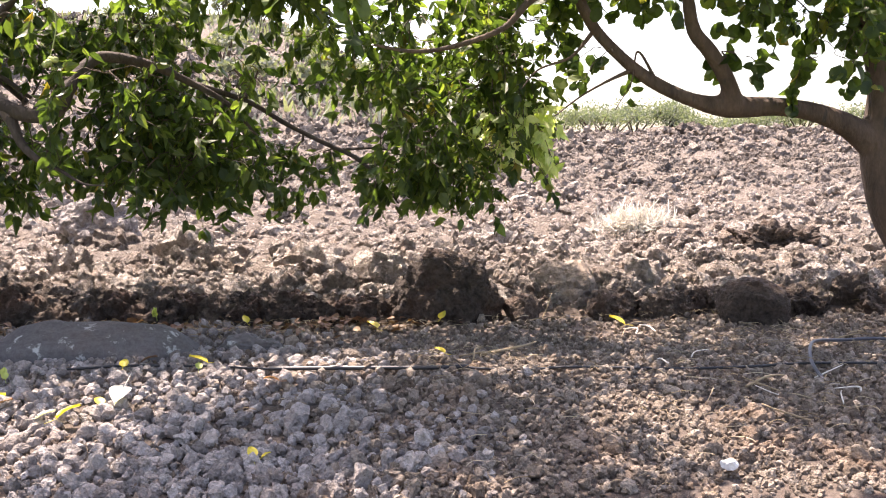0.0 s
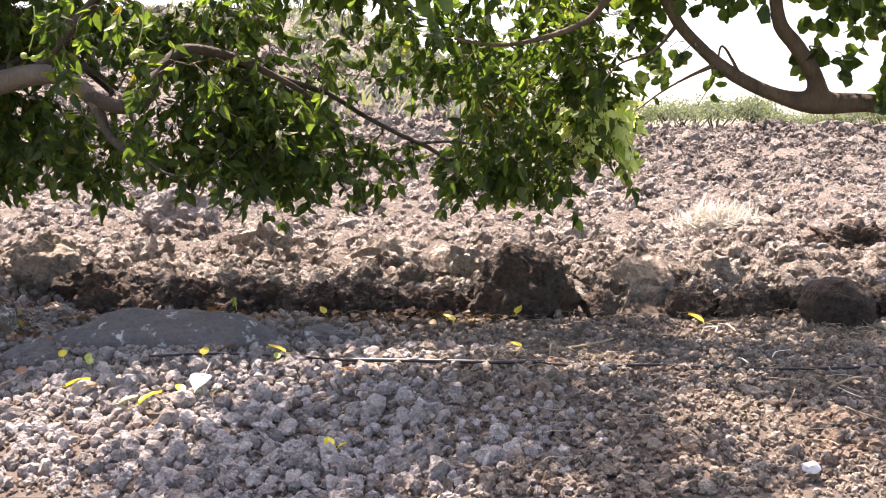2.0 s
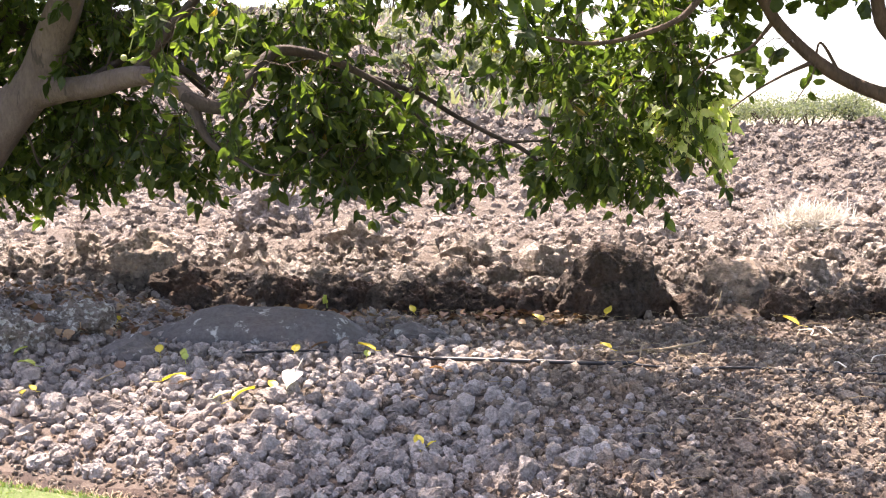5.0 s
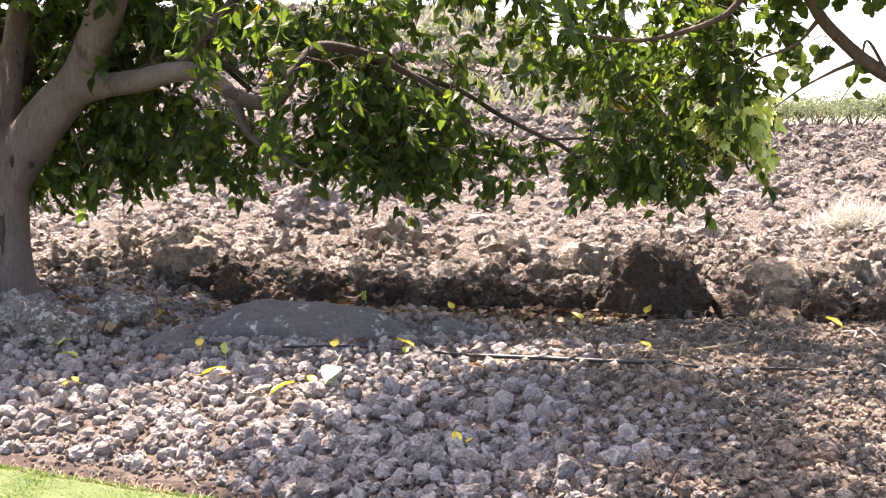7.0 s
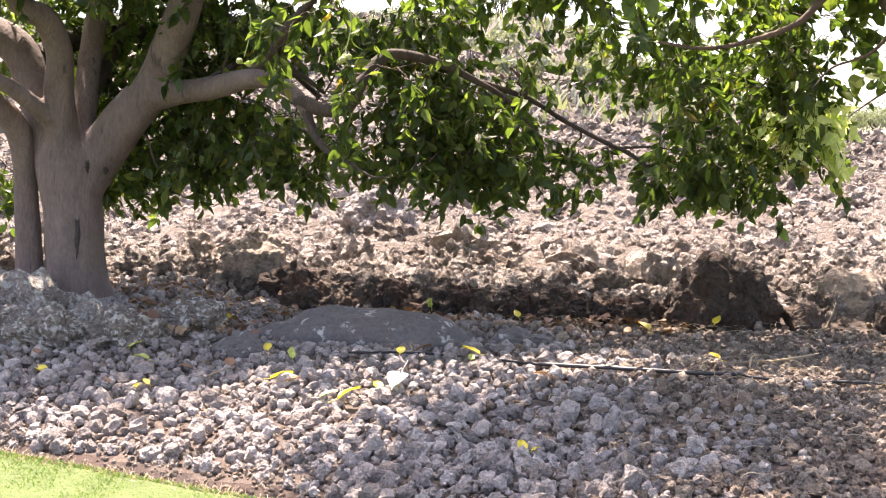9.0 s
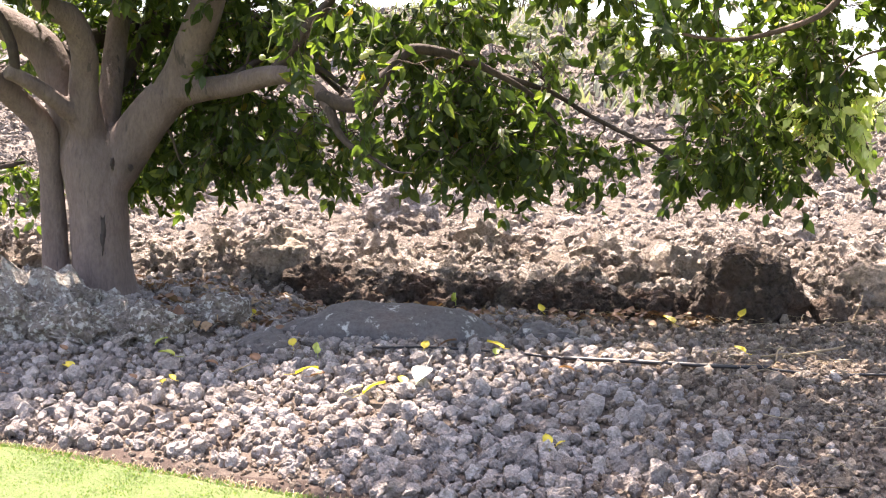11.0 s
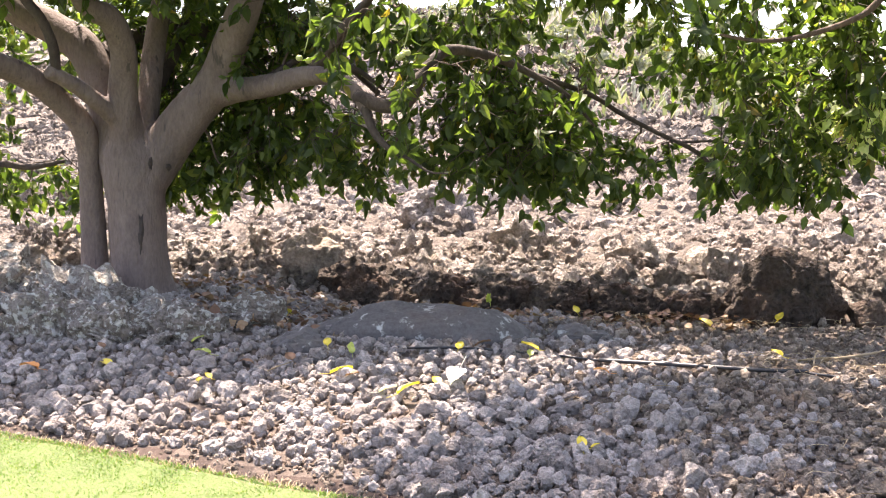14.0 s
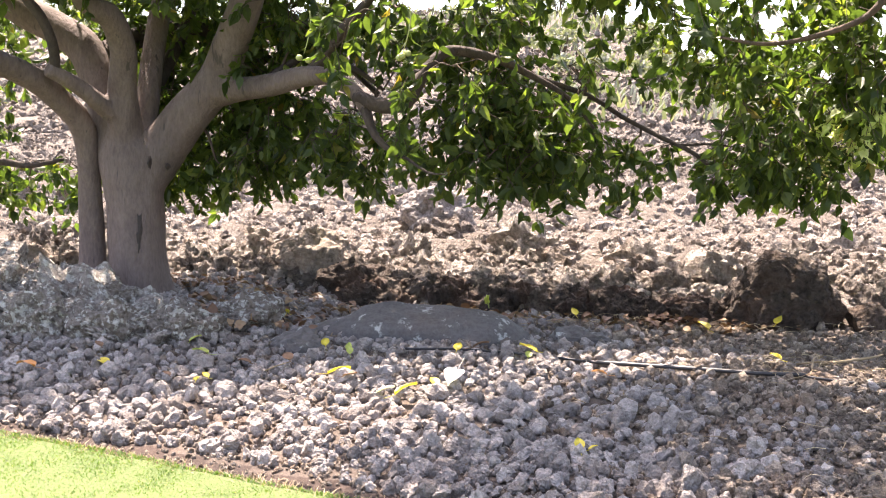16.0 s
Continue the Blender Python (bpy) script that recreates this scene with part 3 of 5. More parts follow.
# ---- boulders ----
def boulder(name, at, size, seed, mat, label, category="rock", sub=4, cuts=5, rough=0.2, freq=1.5, octaves=5, turn=0, group="", box=1.0, crest=None, smooth=False):
    """A rock of the given half sizes. box below 1 squares its sides; crest: (place along it from -1 to 1, height) rows that shape its top."""
    v, f = rock_shape(sub, seed, cuts, 0.06, 1.3, 1)
    v = v / np.abs(v).max(0)
    v = np.sign(v) * np.abs(v) ** box
    if crest:
        v[:, 2] = np.where(v[:, 2] > 0, v[:, 2] * np.interp(v[:, 0], *zip(*crest)), v[:, 2])
    v = v * np.array(size)
    mean = (size[0] * size[1] * size[2]) ** (1 / 3)
    off = Vector((seed * 1.7, seed * 0.3, 5.0))
    for i, p in enumerate(v):
        q, d, a, w = Vector(p) / mean, 0.0, rough, freq
        for _ in range(octaves):
            d += a * noise.noise(q * w + off)
            a, w = a * 0.55, w * 2.1
        v[i] = p + np.array((p / np.array(size) ** 1.0)) * d * mean
    me = mesh_from(name, v, f, mat, smooth)
    ob = new(name, me)
    ob.matrix_basis = pose(*at, 0, 0, turn)
    return tagged(ob, label, category, group)


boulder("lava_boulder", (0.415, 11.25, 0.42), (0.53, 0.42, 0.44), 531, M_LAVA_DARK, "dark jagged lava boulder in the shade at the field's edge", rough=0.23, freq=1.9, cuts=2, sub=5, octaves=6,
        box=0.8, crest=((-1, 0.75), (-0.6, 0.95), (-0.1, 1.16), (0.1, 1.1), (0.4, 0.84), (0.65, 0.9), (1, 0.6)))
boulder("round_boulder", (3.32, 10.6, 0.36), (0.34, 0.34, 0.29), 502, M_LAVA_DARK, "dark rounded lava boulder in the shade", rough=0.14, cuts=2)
boulder("grey_boulder", (-4.22, 15.8, 1.0), (0.52, 0.5, 0.46), 503, M_GREY_BOULDER, "large pale grey boulder out on the lava", rough=0.22, cuts=0, freq=1.9, octaves=6, sub=5)
boulder("tan_boulder", (-4.6, 11.85, 0.68), (0.47, 0.42, 0.30), 504, M_BOULDER, "low tan boulder at the field's edge", rough=0.22, cuts=0, freq=1.9, octaves=6, sub=5)
boulder("slab_rock", (-2.80, 9.62, 0.15), (1.22, 0.42, 0.32), 515, M_SLAB, "long low smooth dark slab spotted with pale lichen", rough=0.12, cuts=1, freq=1.1, sub=5, box=0.85, smooth=True,
        crest=((-1, 0.35), (-0.6, 0.66), (-0.35, 0.86), (-0.1, 0.94), (0.4, 1.04), (0.65, 1.0), (0.85, 0.75), (1, 0.4)))
boulder("lichen_outcrop", (-5.45, 8.95, 0.16), (1.22, 0.52, 0.46), 516, M_LICHEN, "long grey rock outcrop mottled with pale lichen before the tree", rough=0.40, freq=2.6, cuts=1, sub=6, octaves=6,
        box=0.75, turn=-6, crest=((-1, 0.9), (-0.5, 1.25), (-0.1, 0.98), (0.1, 0.88), (0.35, 0.62), (0.6, 0.55), (1, 0.3)))
for k, (x, y, a, b, c) in enumerate(((-6.75, 8.85, 0.6, 0.45, 0.5), (-4.55, 8.72, 0.34, 0.3, 0.2), (-5.75, 8.5, 0.36, 0.26, 0.3), 
                                     (-5.15, 8.48, 0.34, 0.24, 0.24), (-6.45, 8.35, 0.36, 0.28, 0.26), (-4.25, 9.35, 0.3, 0.24, 0.2))):
    boulder("lichen_rock", (x, y, float(ground_z(x, y)) + c * 0.25), (a, b, c), 520 + k, M_LICHEN, "grey rock with pale lichen spots in the outcrop", rough=0.28, freq=2.0, cuts=3, sub=5, octaves=6, box=0.8,
            group="rocks of the outcrop")
r = np.random.default_rng(57)
for k in range(26):
    x, c = -6.9 + 2.65 * (k + r.random()) / 26, r.uniform(0.08, 0.19)
    depth = r.random() ** 0.8
    y, top = 9.15 - 0.75 * depth, float(np.interp(x, [-6.9, -6.0, -5.4, -5.0, -4.7, -4.25], [0.70, 0.72, 0.58, 0.42, 0.34, 0.2]))
    boulder("lichen_rock", (x, y, top - 0.5 * c - (top - 0.12) * depth ** 1.5 * 0.8), (c * 1.3, c, c * r.uniform(0.7, 1.0)), 560 + k, M_LICHEN, "small grey rock with pale lichen in the outcrop",
            rough=0.34, freq=2.0, cuts=3, sub=4, octaves=5, turn=r.uniform(0, 360), group="rocks of the outcrop")
boulder("grey_rock", (-3.62, 8.85, 0.16), (0.3, 0.26, 0.2), 511, M_SLAB, "low dark grey rock beside the slab", rough=0.25, cuts=4)
boulder("grey_rock", (-1.35, 9.75, 0.2), (0.3, 0.22, 0.13), 512, M_SLAB, "low dark grey rock at the slab's end", rough=0.25, cuts=4)
boulder("tan_rock", (1.66, 11.75, 0.5), (0.36, 0.3, 0.27), 507, M_BOULDER, "squat tan rock beside the dark boulder", sub=4)
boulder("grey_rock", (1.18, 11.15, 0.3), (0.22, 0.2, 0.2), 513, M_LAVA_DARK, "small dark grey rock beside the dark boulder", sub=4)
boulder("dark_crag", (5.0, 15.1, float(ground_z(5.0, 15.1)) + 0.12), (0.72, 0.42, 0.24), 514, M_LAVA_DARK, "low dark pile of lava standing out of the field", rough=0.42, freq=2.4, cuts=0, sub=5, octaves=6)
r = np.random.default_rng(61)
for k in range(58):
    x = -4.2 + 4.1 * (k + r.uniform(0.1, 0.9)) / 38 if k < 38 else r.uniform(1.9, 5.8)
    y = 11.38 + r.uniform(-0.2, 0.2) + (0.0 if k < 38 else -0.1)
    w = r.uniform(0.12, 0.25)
    boulder("bank_rock", (x, y, float(ground_z(x, y)) + 0.25 * w), (w * 1.25, w, w * r.uniform(0.7, 1.0)), 600 + k, M_BANK_SHADED,
            "rough dark brown lava rock, darkened further for the shade at the field's edge", sub=4, cuts=2, rough=0.4, freq=2.2, octaves=5, turn=r.uniform(0, 360), group="rocks along the lava edge")


# ---- trees ----
LEAF_V = np.array([(0, 0, 0), (-0.31, 0.26, 0.07), (0.31, 0.26, 0.07), (-0.34, 0.52, 0.06), (0.34, 0.52, 0.06), (-0.19, 0.80, 0.02), (0.19, 0.80, 0.02),
                   (0, 1.02, -0.08), (0, 0.27, 0.0), (0, 0.54, -0.02)])
LEAF_F = np.array([(0, 8, 1), (0, 2, 8), (1, 8, 3), (8, 9, 3), (8, 2, 4), (8, 4, 9), (3, 9, 5), (9, 4, 6), (9, 6, 5), (5, 6, 7)])
# a pointed hanging leaf of seven points
LEAF_VN = np.array([(0, 0, 0), (-0.27, 0.28, 0.06), (0.27, 0.28, 0.06), (-0.25, 0.60, 0.03), (0.25, 0.60, 0.03), (0, 1.05, -0.07), (0, 0.46, -0.02)])
LEAF_FN = np.array([(0, 6, 1), (0, 2, 6), (1, 6, 3), (6, 2, 4), (3, 6, 5), (6, 4, 5)])
# a broad rounded leaf
LEAF_VR = LEAF_V * (1.25, 1.0, 1.0) + np.array([(0, 0, 0)] * 5 + [(-0.08, 0.02, 0), (0.08, 0.02, 0), (0, -0.04, 0), (0, 0, 0), (0, 0, 0)])
LEAF_V4 = LEAF_V[[0, 3, 4, 7]]
LEAF_F4 = np.array([(0, 2, 1), (1, 2, 3)])


def place_leaves(base, along, size, r, flat=0.0, blade=LEAF_V, faces=LEAF_F):
    """Leaf blades at the bases, pointing along, turned about their axes at random."""
    n = len(base)
    yv = along / (np.linalg.norm(along, axis=1)[:, None] + 1e-9)
    t = r.normal(size=(n, 3))
    t[:, 2] += flat
    xv = np.cross(yv, t)
    xv /= np.linalg.norm(xv, axis=1)[:, None] + 1e-9
    zv = np.cross(xv, yv)
    wide = r.uniform(0.85, 1.15, n)[:, None]
    curl = r.uniform(0.3, 2.2, n)
    L = blade[None].repeat(n, 0).copy()
    L[:, :, 2] = L[:, :, 2] * curl[:, None] - 0.18 * L[:, :, 1] ** 2 * curl[:, None]
    v = (L[:, :, 0:1] * (xv * wide)[:, None, :] + L[:, :, 1:2] * yv[:, None, :] + L[:, :, 2:3] * zv[:, None, :]) * size[:, None, None] + base[:, None, :]
    f = faces[None] + (np.arange(n) * len(blade))[:, None, None]
    return v.reshape(-1, 3), f.reshape(-1, 3)


def frame_top(y):
    """The height above which the crown only gives shade."""
    return 1.85 + 0.155 * y


def crown(clusters, limbs, r, leaf=0.12, sprays=13, per=11, droop=0.55, reach=0.42, blade=LEAF_VN, faces=LEAF_FN):
    """Leafy sprays round each cluster centre, with the boughs that carry them. clusters: x, y, z, radius."""
    nodes = np.concatenate([spline(l, 6) for l in limbs])
    boughs, twigs, bases, ways, sizes = [], [], [], [], []
    root_d = [np.min(np.linalg.norm(nodes[:, :3] - np.array(q[:3]), axis=1)) for q in clusters]
    for cxyz in [clusters[q] for q in np.argsort(root_d)]:
        c, cr = np.array(cxyz[:3]), cxyz[3]
        d = np.linalg.norm(nodes[:, :3] - c, axis=1) + 1.5 * np.maximum(nodes[:, 2] - c[2] - 1.5, 0)
        d = d * r.uniform(1.0, 1.6, len(d))
        k = int(np.argmin(d))
        p0 = nodes[k, :3]
        span = np.linalg.norm(c - p0)
        mid = (p0 + c) / 2 + np.array([0, 0, 0.14 * span]) + r.normal(size=3) * 0.06 * span
        r0 = min(nodes[k, 3] * 0.6, 0.012 + 0.011 * span)
        boughs.append(tube_arrays([(*p0, r0), (*(p0 * 0.45 + mid * 0.55 + r.normal(size=3) * 0.03), r0 * 0.85), (*mid, r0 * 0.7),
                                   (*((mid + c) / 2 + r.normal(size=3) * 0.04), r0 * 0.5), (*c, 0.006)], 6, 4, 0.15, k))
        grown = spline([(*p0, r0), (*mid, r0 * 0.7), (*c, 0.012)], 4)[3:]
        nodes = np.vstack([nodes, grown])
        m = max(3, int(sprays * (cr / 0.5) ** 1.5))
        for _ in range(m):
            o = r.normal(size=3)
            o *= cr * r.random() ** 0.4 / np.linalg.norm(o)
            s = c + o * np.array([1, 1, 0.75])
            way = np.array([o[0], o[1], 0.0]) / (cr + 1e-6) * 0.7 + r.normal(size=3) * 0.35
            way[2] = -droop + r.normal() * 0.25
            way /= np.linalg.norm(way)
            ln = reach * r.uniform(0.5, 1.2)
            e = s + way * ln + np.array([0, 0, -0.12 * ln])
            m2 = (s + e) / 2 + np.array([0, 0, 0.06])
            twigs.append(tube_arrays([(*(c * 0.4 + s * 0.6), 0.0055), (*s, 0.0045), (*m2, 0.0035), (*e, 0.002)], 3, 1, 0, 0, False))
            q = r.integers(per - 3, per + 4)
            tt = r.random(q) ** 0.7
            b = np.where(tt[:, None] < 0.5, s + (m2 - s) * tt[:, None] * 2, m2 + (e - m2) * (tt[:, None] * 2 - 1))
            w = way * 0.5 + r.normal(size=(q, 3)) * 0.55
            w[:, 2] -= 0.55
            w /= np.linalg.norm(w, axis=1)[:, None]
            bases.append(b + w * 0.02)
            ways.append(w)
            sizes.append(leaf * r.uniform(0.5, 1.25, q))
    bases, ways, sizes = np.concatenate(bases), np.concatenate(ways), np.concatenate(sizes)
    top = bases[:, 2] > frame_top(bases[:, 1]) + 0.15
    leaves = [place_leaves(bases[~top], ways[~top], sizes[~top], r, 0.0, blade, faces)]
    if top.any():
        leaves.append(place_leaves(bases[top], ways[top], sizes[top] * 1.15, r, 0.0, LEAF_V4, LEAF_F4))
    return join(boughs), join(twigs), join(leaves)


def tree(label, at, trunk, limbs, clusters, bark, r, leaf=0.12, sprays=13, extra=(), pale=(), fused=0, limb_bark=None, scars=(), **kw):
    """A tree: trunk, each limb, boughs, twigs and leaves as parts."""
    root = empty("tree", at, label, "tree")

    def add(name, arrays, mat, lab="", kind="", smooth=True):
        v, f = arrays
        ob = part(name, mesh_from(name, v, f, mat, smooth), root, lab, kind)
        return ob
    skin = add("trunk", join([tube_arrays(t, 28, 8, 0.10, 5) for t in trunk] + [tube_arrays(l, 18, 7, 0.12, 20 + k) for k, l in enumerate(limbs[:fused])]), bark)
    mod = skin.modifiers.new("grown_together", "REMESH")
    mod.mode, mod.voxel_size, mod.use_smooth_shade = "VOXEL", 0.024, True
    mod = skin.modifiers.new("smoothed", "SMOOTH")
    mod.factor, mod.iterations = 0.5, 8
    for k, l in enumerate(limbs[fused:]):
        if l is STEM_A:
            add("stem", tube_arrays(l, 22, 8, 0.08, 60), bark, "slim second stem close beside the trunk")
            continue
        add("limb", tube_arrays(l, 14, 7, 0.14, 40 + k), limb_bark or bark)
    for x, y, z, w, h in scars:
        v, f = rock_shape(3, 33, 0, 0.6, 2.6, 3)
        add("bark_scar", (v * np.array((w, 0.045, h)) + np.array((x, y, z)), f), M_SCAR, "dark healed scar in the bark")
    b, t, lv = crown(clusters, list(trunk) + list(limbs) + list(extra), r, leaf, sprays, **kw)
    add("boughwork", b, M_TWIG, "thin bent brown boughs", "stuff")
    add("twigwork", t, M_TWIG, "fine drooping twigs", "stuff")
    add("crown", lv, M_LEAF, "hanging broad green leaves with yellow ones among them", "stuff", False)
    if pale:
        b, t, lv = crown(pale, list(limbs) + list(extra), r, leaf, 24, **kw)
        add("tip_twigwork", join([b, t]), M_TWIG, "fine twigs", "stuff")
        add("tip_foliage", lv, M_LEAF_SUNLIT, "pale yellow-green leaves at the bough's tip, lightened for full sun", "stuff", False)
    return root


TRUNK_A = [(-5.61, 9.96, 0.28, 0.38), (-5.63, 9.90, 0.50, 0.315), (-5.64, 9.88, 0.86, 0.282), (-5.655, 9.88, 1.29, 0.272), (-5.68, 9.88, 1.62, 0.29),
           (-5.71, 9.87, 1.86, 0.27), (-5.73, 9.86, 2.06, 0.16)]
STEM_A = [(-6.13, 9.85, 0.30, 0.16), (-6.12, 9.85, 0.61, 0.137), (-6.115, 9.86, 0.86, 0.128), (-6.13, 9.85, 1.43, 0.113), (-6.10, 9.77, 1.84, 0.110),
          (-6.10, 9.65, 2.09, 0.116), (-6.16, 9.48, 2.26, 0.116), (-6.26, 9.17, 2.47, 0.114), (-6.40, 8.71, 2.62, 0.105), (-6.50, 8.25, 2.68, 0.088)]
LIMBS_A = [
    # grown into the trunk
    [(-5.66, 9.90, 1.40, 0.20), (-5.56, 9.94, 1.62, 0.235), (-5.38, 10.00, 1.90, 0.228), (-5.08, 9.98, 2.24, 0.203), (-4.84, 9.99, 2.52, 0.184), (-4.62, 9.87, 2.90, 0.163),
     (-4.41, 9.75, 3.26, 0.148), (-4.0, 9.5, 4.0, 0.12), (-3.6, 9.2, 4.9, 0.08)],
    [(-4.98, 10.0, 2.36, 0.15), (-4.56, 9.90, 2.42, 0.118), (-4.23, 9.83, 2.45, 0.107), (-3.83, 9.67, 2.51, 0.096), (-3.50, 9.47, 2.48, 0.080), (-3.23, 9.36, 2.33, 0.068),
     (-3.12, 9.29, 2.18, 0.057)],
    [(-5.66, 9.94, 1.75, 0.15), (-5.65, 10.14, 2.40, 0.121), (-5.70, 10.34, 2.83, 0.115), (-5.72, 10.55, 3.35, 0.105), (-5.8, 11.2, 4.6, 0.07)],
    [(-5.70, 9.84, 1.75, 0.19), (-5.66, 9.67, 2.37, 0.143), (-5.55, 9.50, 2.75, 0.126), (-5.55, 9.27, 3.03, 0.116), (-5.65, 8.97, 3.19, 0.103), (-5.7, 8.2, 4.1, 0.06)],
    [(-5.82, 9.88, 1.65, 0.19), (-6.04, 9.98, 2.30, 0.181), (-6.25, 10.01, 2.81, 0.178), (-6.61, 10.02, 3.06, 0.170), (-7.04, 9.97, 3.29, 0.160), (-8.2, 9.9, 4.0, 0.09)],
    [(-5.68, 9.80, 2.05, 0.10), (-5.84, 9.33, 2.37, 0.081), (-5.95, 9.08, 2.50, 0.073), (-6.01, 8.98, 2.55, 0.078)],
    # carried by these
    [(-3.16, 9.31, 2.26, 0.046), (-3.12, 9.29, 2.18, 0.046), (-3.02, 9.22, 1.98, 0.036), (-2.86, 9.17, 1.84, 0.024), (-2.70, 9.13, 1.77, 0.015), (-2.52, 9.12, 1.66, 0.010), (-2.36, 9.15, 1.64, 0.006)],
    [(-3.22, 9.34, 2.30, 0.060), (-2.94, 9.24, 2.21, 0.062), (-2.72, 9.20, 2.25, 0.059), (-2.63, 9.23, 2.43, 0.056), (-2.53, 9.36, 2.61, 0.052), (-2.40, 9.50, 2.70, 0.048),
     (-2.09, 9.77, 2.65, 0.040), (-1.79, 9.94, 2.51, 0.030), (-1.50, 10.08, 2.33, 0.021), (-1.25, 10.22, 2.03, 0.012)],
    [(-3.80, 9.68, 2.50, 0.070), (-3.56, 9.56, 2.74, 0.058), (-3.32, 9.43, 2.95, 0.047), (-3.15, 9.38, 3.10, 0.040), (-2.6, 9.2, 3.7, 0.03)],
    [(-5.97, 9.06, 2.52, 0.044), (-5.91, 8.92, 2.77, 0.046), (-5.93, 8.79, 2.98, 0.046), (-6.01, 8.62, 3.19, 0.042), (-6.1, 8.2, 3.8, 0.02)],
    [(-5.68, 10.30, 2.45, 0.080), (-5.64, 10.60, 2.81, 0.069), (-5.58, 10.74, 3.10, 0.065), (-5.55, 10.87, 3.38, 0.061), (-5.5, 11.1, 4.3, 0.03)],
    [(-6.2, 10.1, 2.75, 0.12), (-6.19, 10.75, 3.00, 0.112), (-5.98, 11.09, 3.13, 0.110), (-5.64, 11.49, 3.16, 0.103), (-5.20, 11.70, 3.22, 0.099), (-4.78, 11.87, 3.12, 0.086),
     (-4.28, 11.85, 2.90, 0.059), (-3.81, 11.80, 2.49, 0.03)],
    [(-4.4, 9.9, 2.44, 0.05), (-4.0, 10.2, 2.75, 0.030), (-3.55, 10.25, 2.62, 0.026), (-3.25, 10.2, 2.42, 0.016)],
    [(-8.2, 9.9, 3.9, 0.05), (-7.9, 9.5, 2.6, 0.045), (-7.3, 9.54, 1.76, 0.040), (-7.02, 9.74, 1.72, 0.036), (-6.81, 9.88, 1.69, 0.030), (-6.55, 10.06, 1.75, 0.018)],
    [(-1.79, 9.94, 2.51, 0.028), (-1.35, 10.3, 2.36, 0.022), (-1.04, 10.45, 2.17, 0.021), (-0.72, 10.42, 2.00, 0.021), (-0.41, 10.4, 1.85, 0.019), (-0.20, 10.4, 1.66, 0.013), (-0.02, 10.4, 1.42, 0.007)],
    [(-0.55, 10.41, 1.92, 0.014), (-0.26, 10.4, 1.93, 0.010), (-0.02, 10.42, 1.90, 0.006)],
]
r = np.random.default_rng(41)


def sample_clusters(n, box, radius, r, test=None):
    out = []
    lo, hi = np.array(box[0]), np.array(box[1])
    while len(out) < n:
        p = lo + (hi - lo) * r.random(3)
        if test is None or test(*p):
            out.append((*p, radius * r.uniform(0.75, 1.25)))
    return out


SHIFT = (sun_dir.x / sun_dir.z, sun_dir.y / sun_dir.z)


def shades(x, y, z, grow=0.0):
    """True where a clump at this place leaves the sunny patches of the ground and the bough's tip free."""
    if math.hypot(x - SHIFT[0] * (z - 2.0) - 0.5, y - SHIFT[1] * (z - 2.0) - 10.2) < 1.55:
        return False
    gx_, gy_ = x - SHIFT[0] * (z - 0.2), y - SHIFT[1] * (z - 0.2)
    return not sunny(gx_, gy_, grow) and 6.4 - 0.45 * min(max(gx_ + 3.6, 0.0), 3.0) + 0.6 * grow < gy_ < 11.5 - 0.5 * grow - (0.35 if gx_ < -3.4 else 0.0)


def sunny(gx_, gy_, grow):
    """True inside the sunny patches of the ground."""
    for (px, py, ax, ay, turn) in ((-2.7, 7.0, 0.8, 1.15, -25), (-2.05, 8.1, 0.6, 0.4, 0), (-1.35, 8.55, 0.5, 0.25, 0), (-0.75, 8.85, 0.85, 0.25, 0), (1.85, 7.0, 0.22, 0.1, 0), (2.35, 6.4, 0.3, 0.15, 0),
                                   (1.85, 8.3, 0.1, 0.05, 0), (-6.4, 9.1, 1.3, 0.7, 0), (-7.0, 11.0, 1.5, 0.8, 0), (-5.4, 12.4, 3.4, 0.55, 0)):
        c_, s_ = math.cos(radians(turn)), math.sin(radians(turn))
        u_, v_ = (gx_ - px) * c_ + (gy_ - py) * s_, -(gx_ - px) * s_ + (gy_ - py) * c_
        if (u_ / (ax + grow)) ** 2 + (v_ / (ay + grow)) ** 2 < 1:
            return True
    return False


# the foliage as seen from the lawn, on an upright plane 11 m out: its lower edge, and the windows through which the slope and the sky show
LOW_U = (-9.0, -8.0, -7.1, -5.9, -5.3, -5.0, -4.4, -3.8, -3.1, -2.4, -1.85, -1.6, -1.0, -0.6, -0.15, 0.4, 1.0, 1.1, 1.4, 1.6)
LOW_W = (1.10, 1.07, 1.20, 1.20, 1.15, 1.38, 1.46, 1.42, 1.48, 1.40, 1.31, 1.45, 1.37, 1.40, 1.32, 1.29, 1.34, 1.65, 1.85, 2.2)
WINDOWS = ((-1.58, 3.05, 0.32, 0.16), (-1.02, 2.50, 0.14, 0.26), (-0.62, 2.03, 0.44, 0.24), (-3.72, 2.60, 0.24, 0.16), (-3.22, 2.20, 0.12, 0.28), (-7.55, 1.95, 0.42, 0.28), (-7.5, 2.97, 0.3, 0.14))


def hangs(x, y, z, radius):
    """True where a clump of this size keeps above the lower edge and out of the windows."""
    u, w = x * 11.0 / y, 1.7 + (z - 1.7) * 11.0 / y
    if w < np.interp(u, LOW_U, LOW_W) + 0.45 * radius + 0.26 or u > 1.5 - 0.6 * radius:
        return False
    return all(((u - a) / (c + 0.8 * radius)) ** 2 + ((w - 0.14 - b) / (d + 0.7 * radius)) ** 2 > 1 for a, b, c, d in WINDOWS)


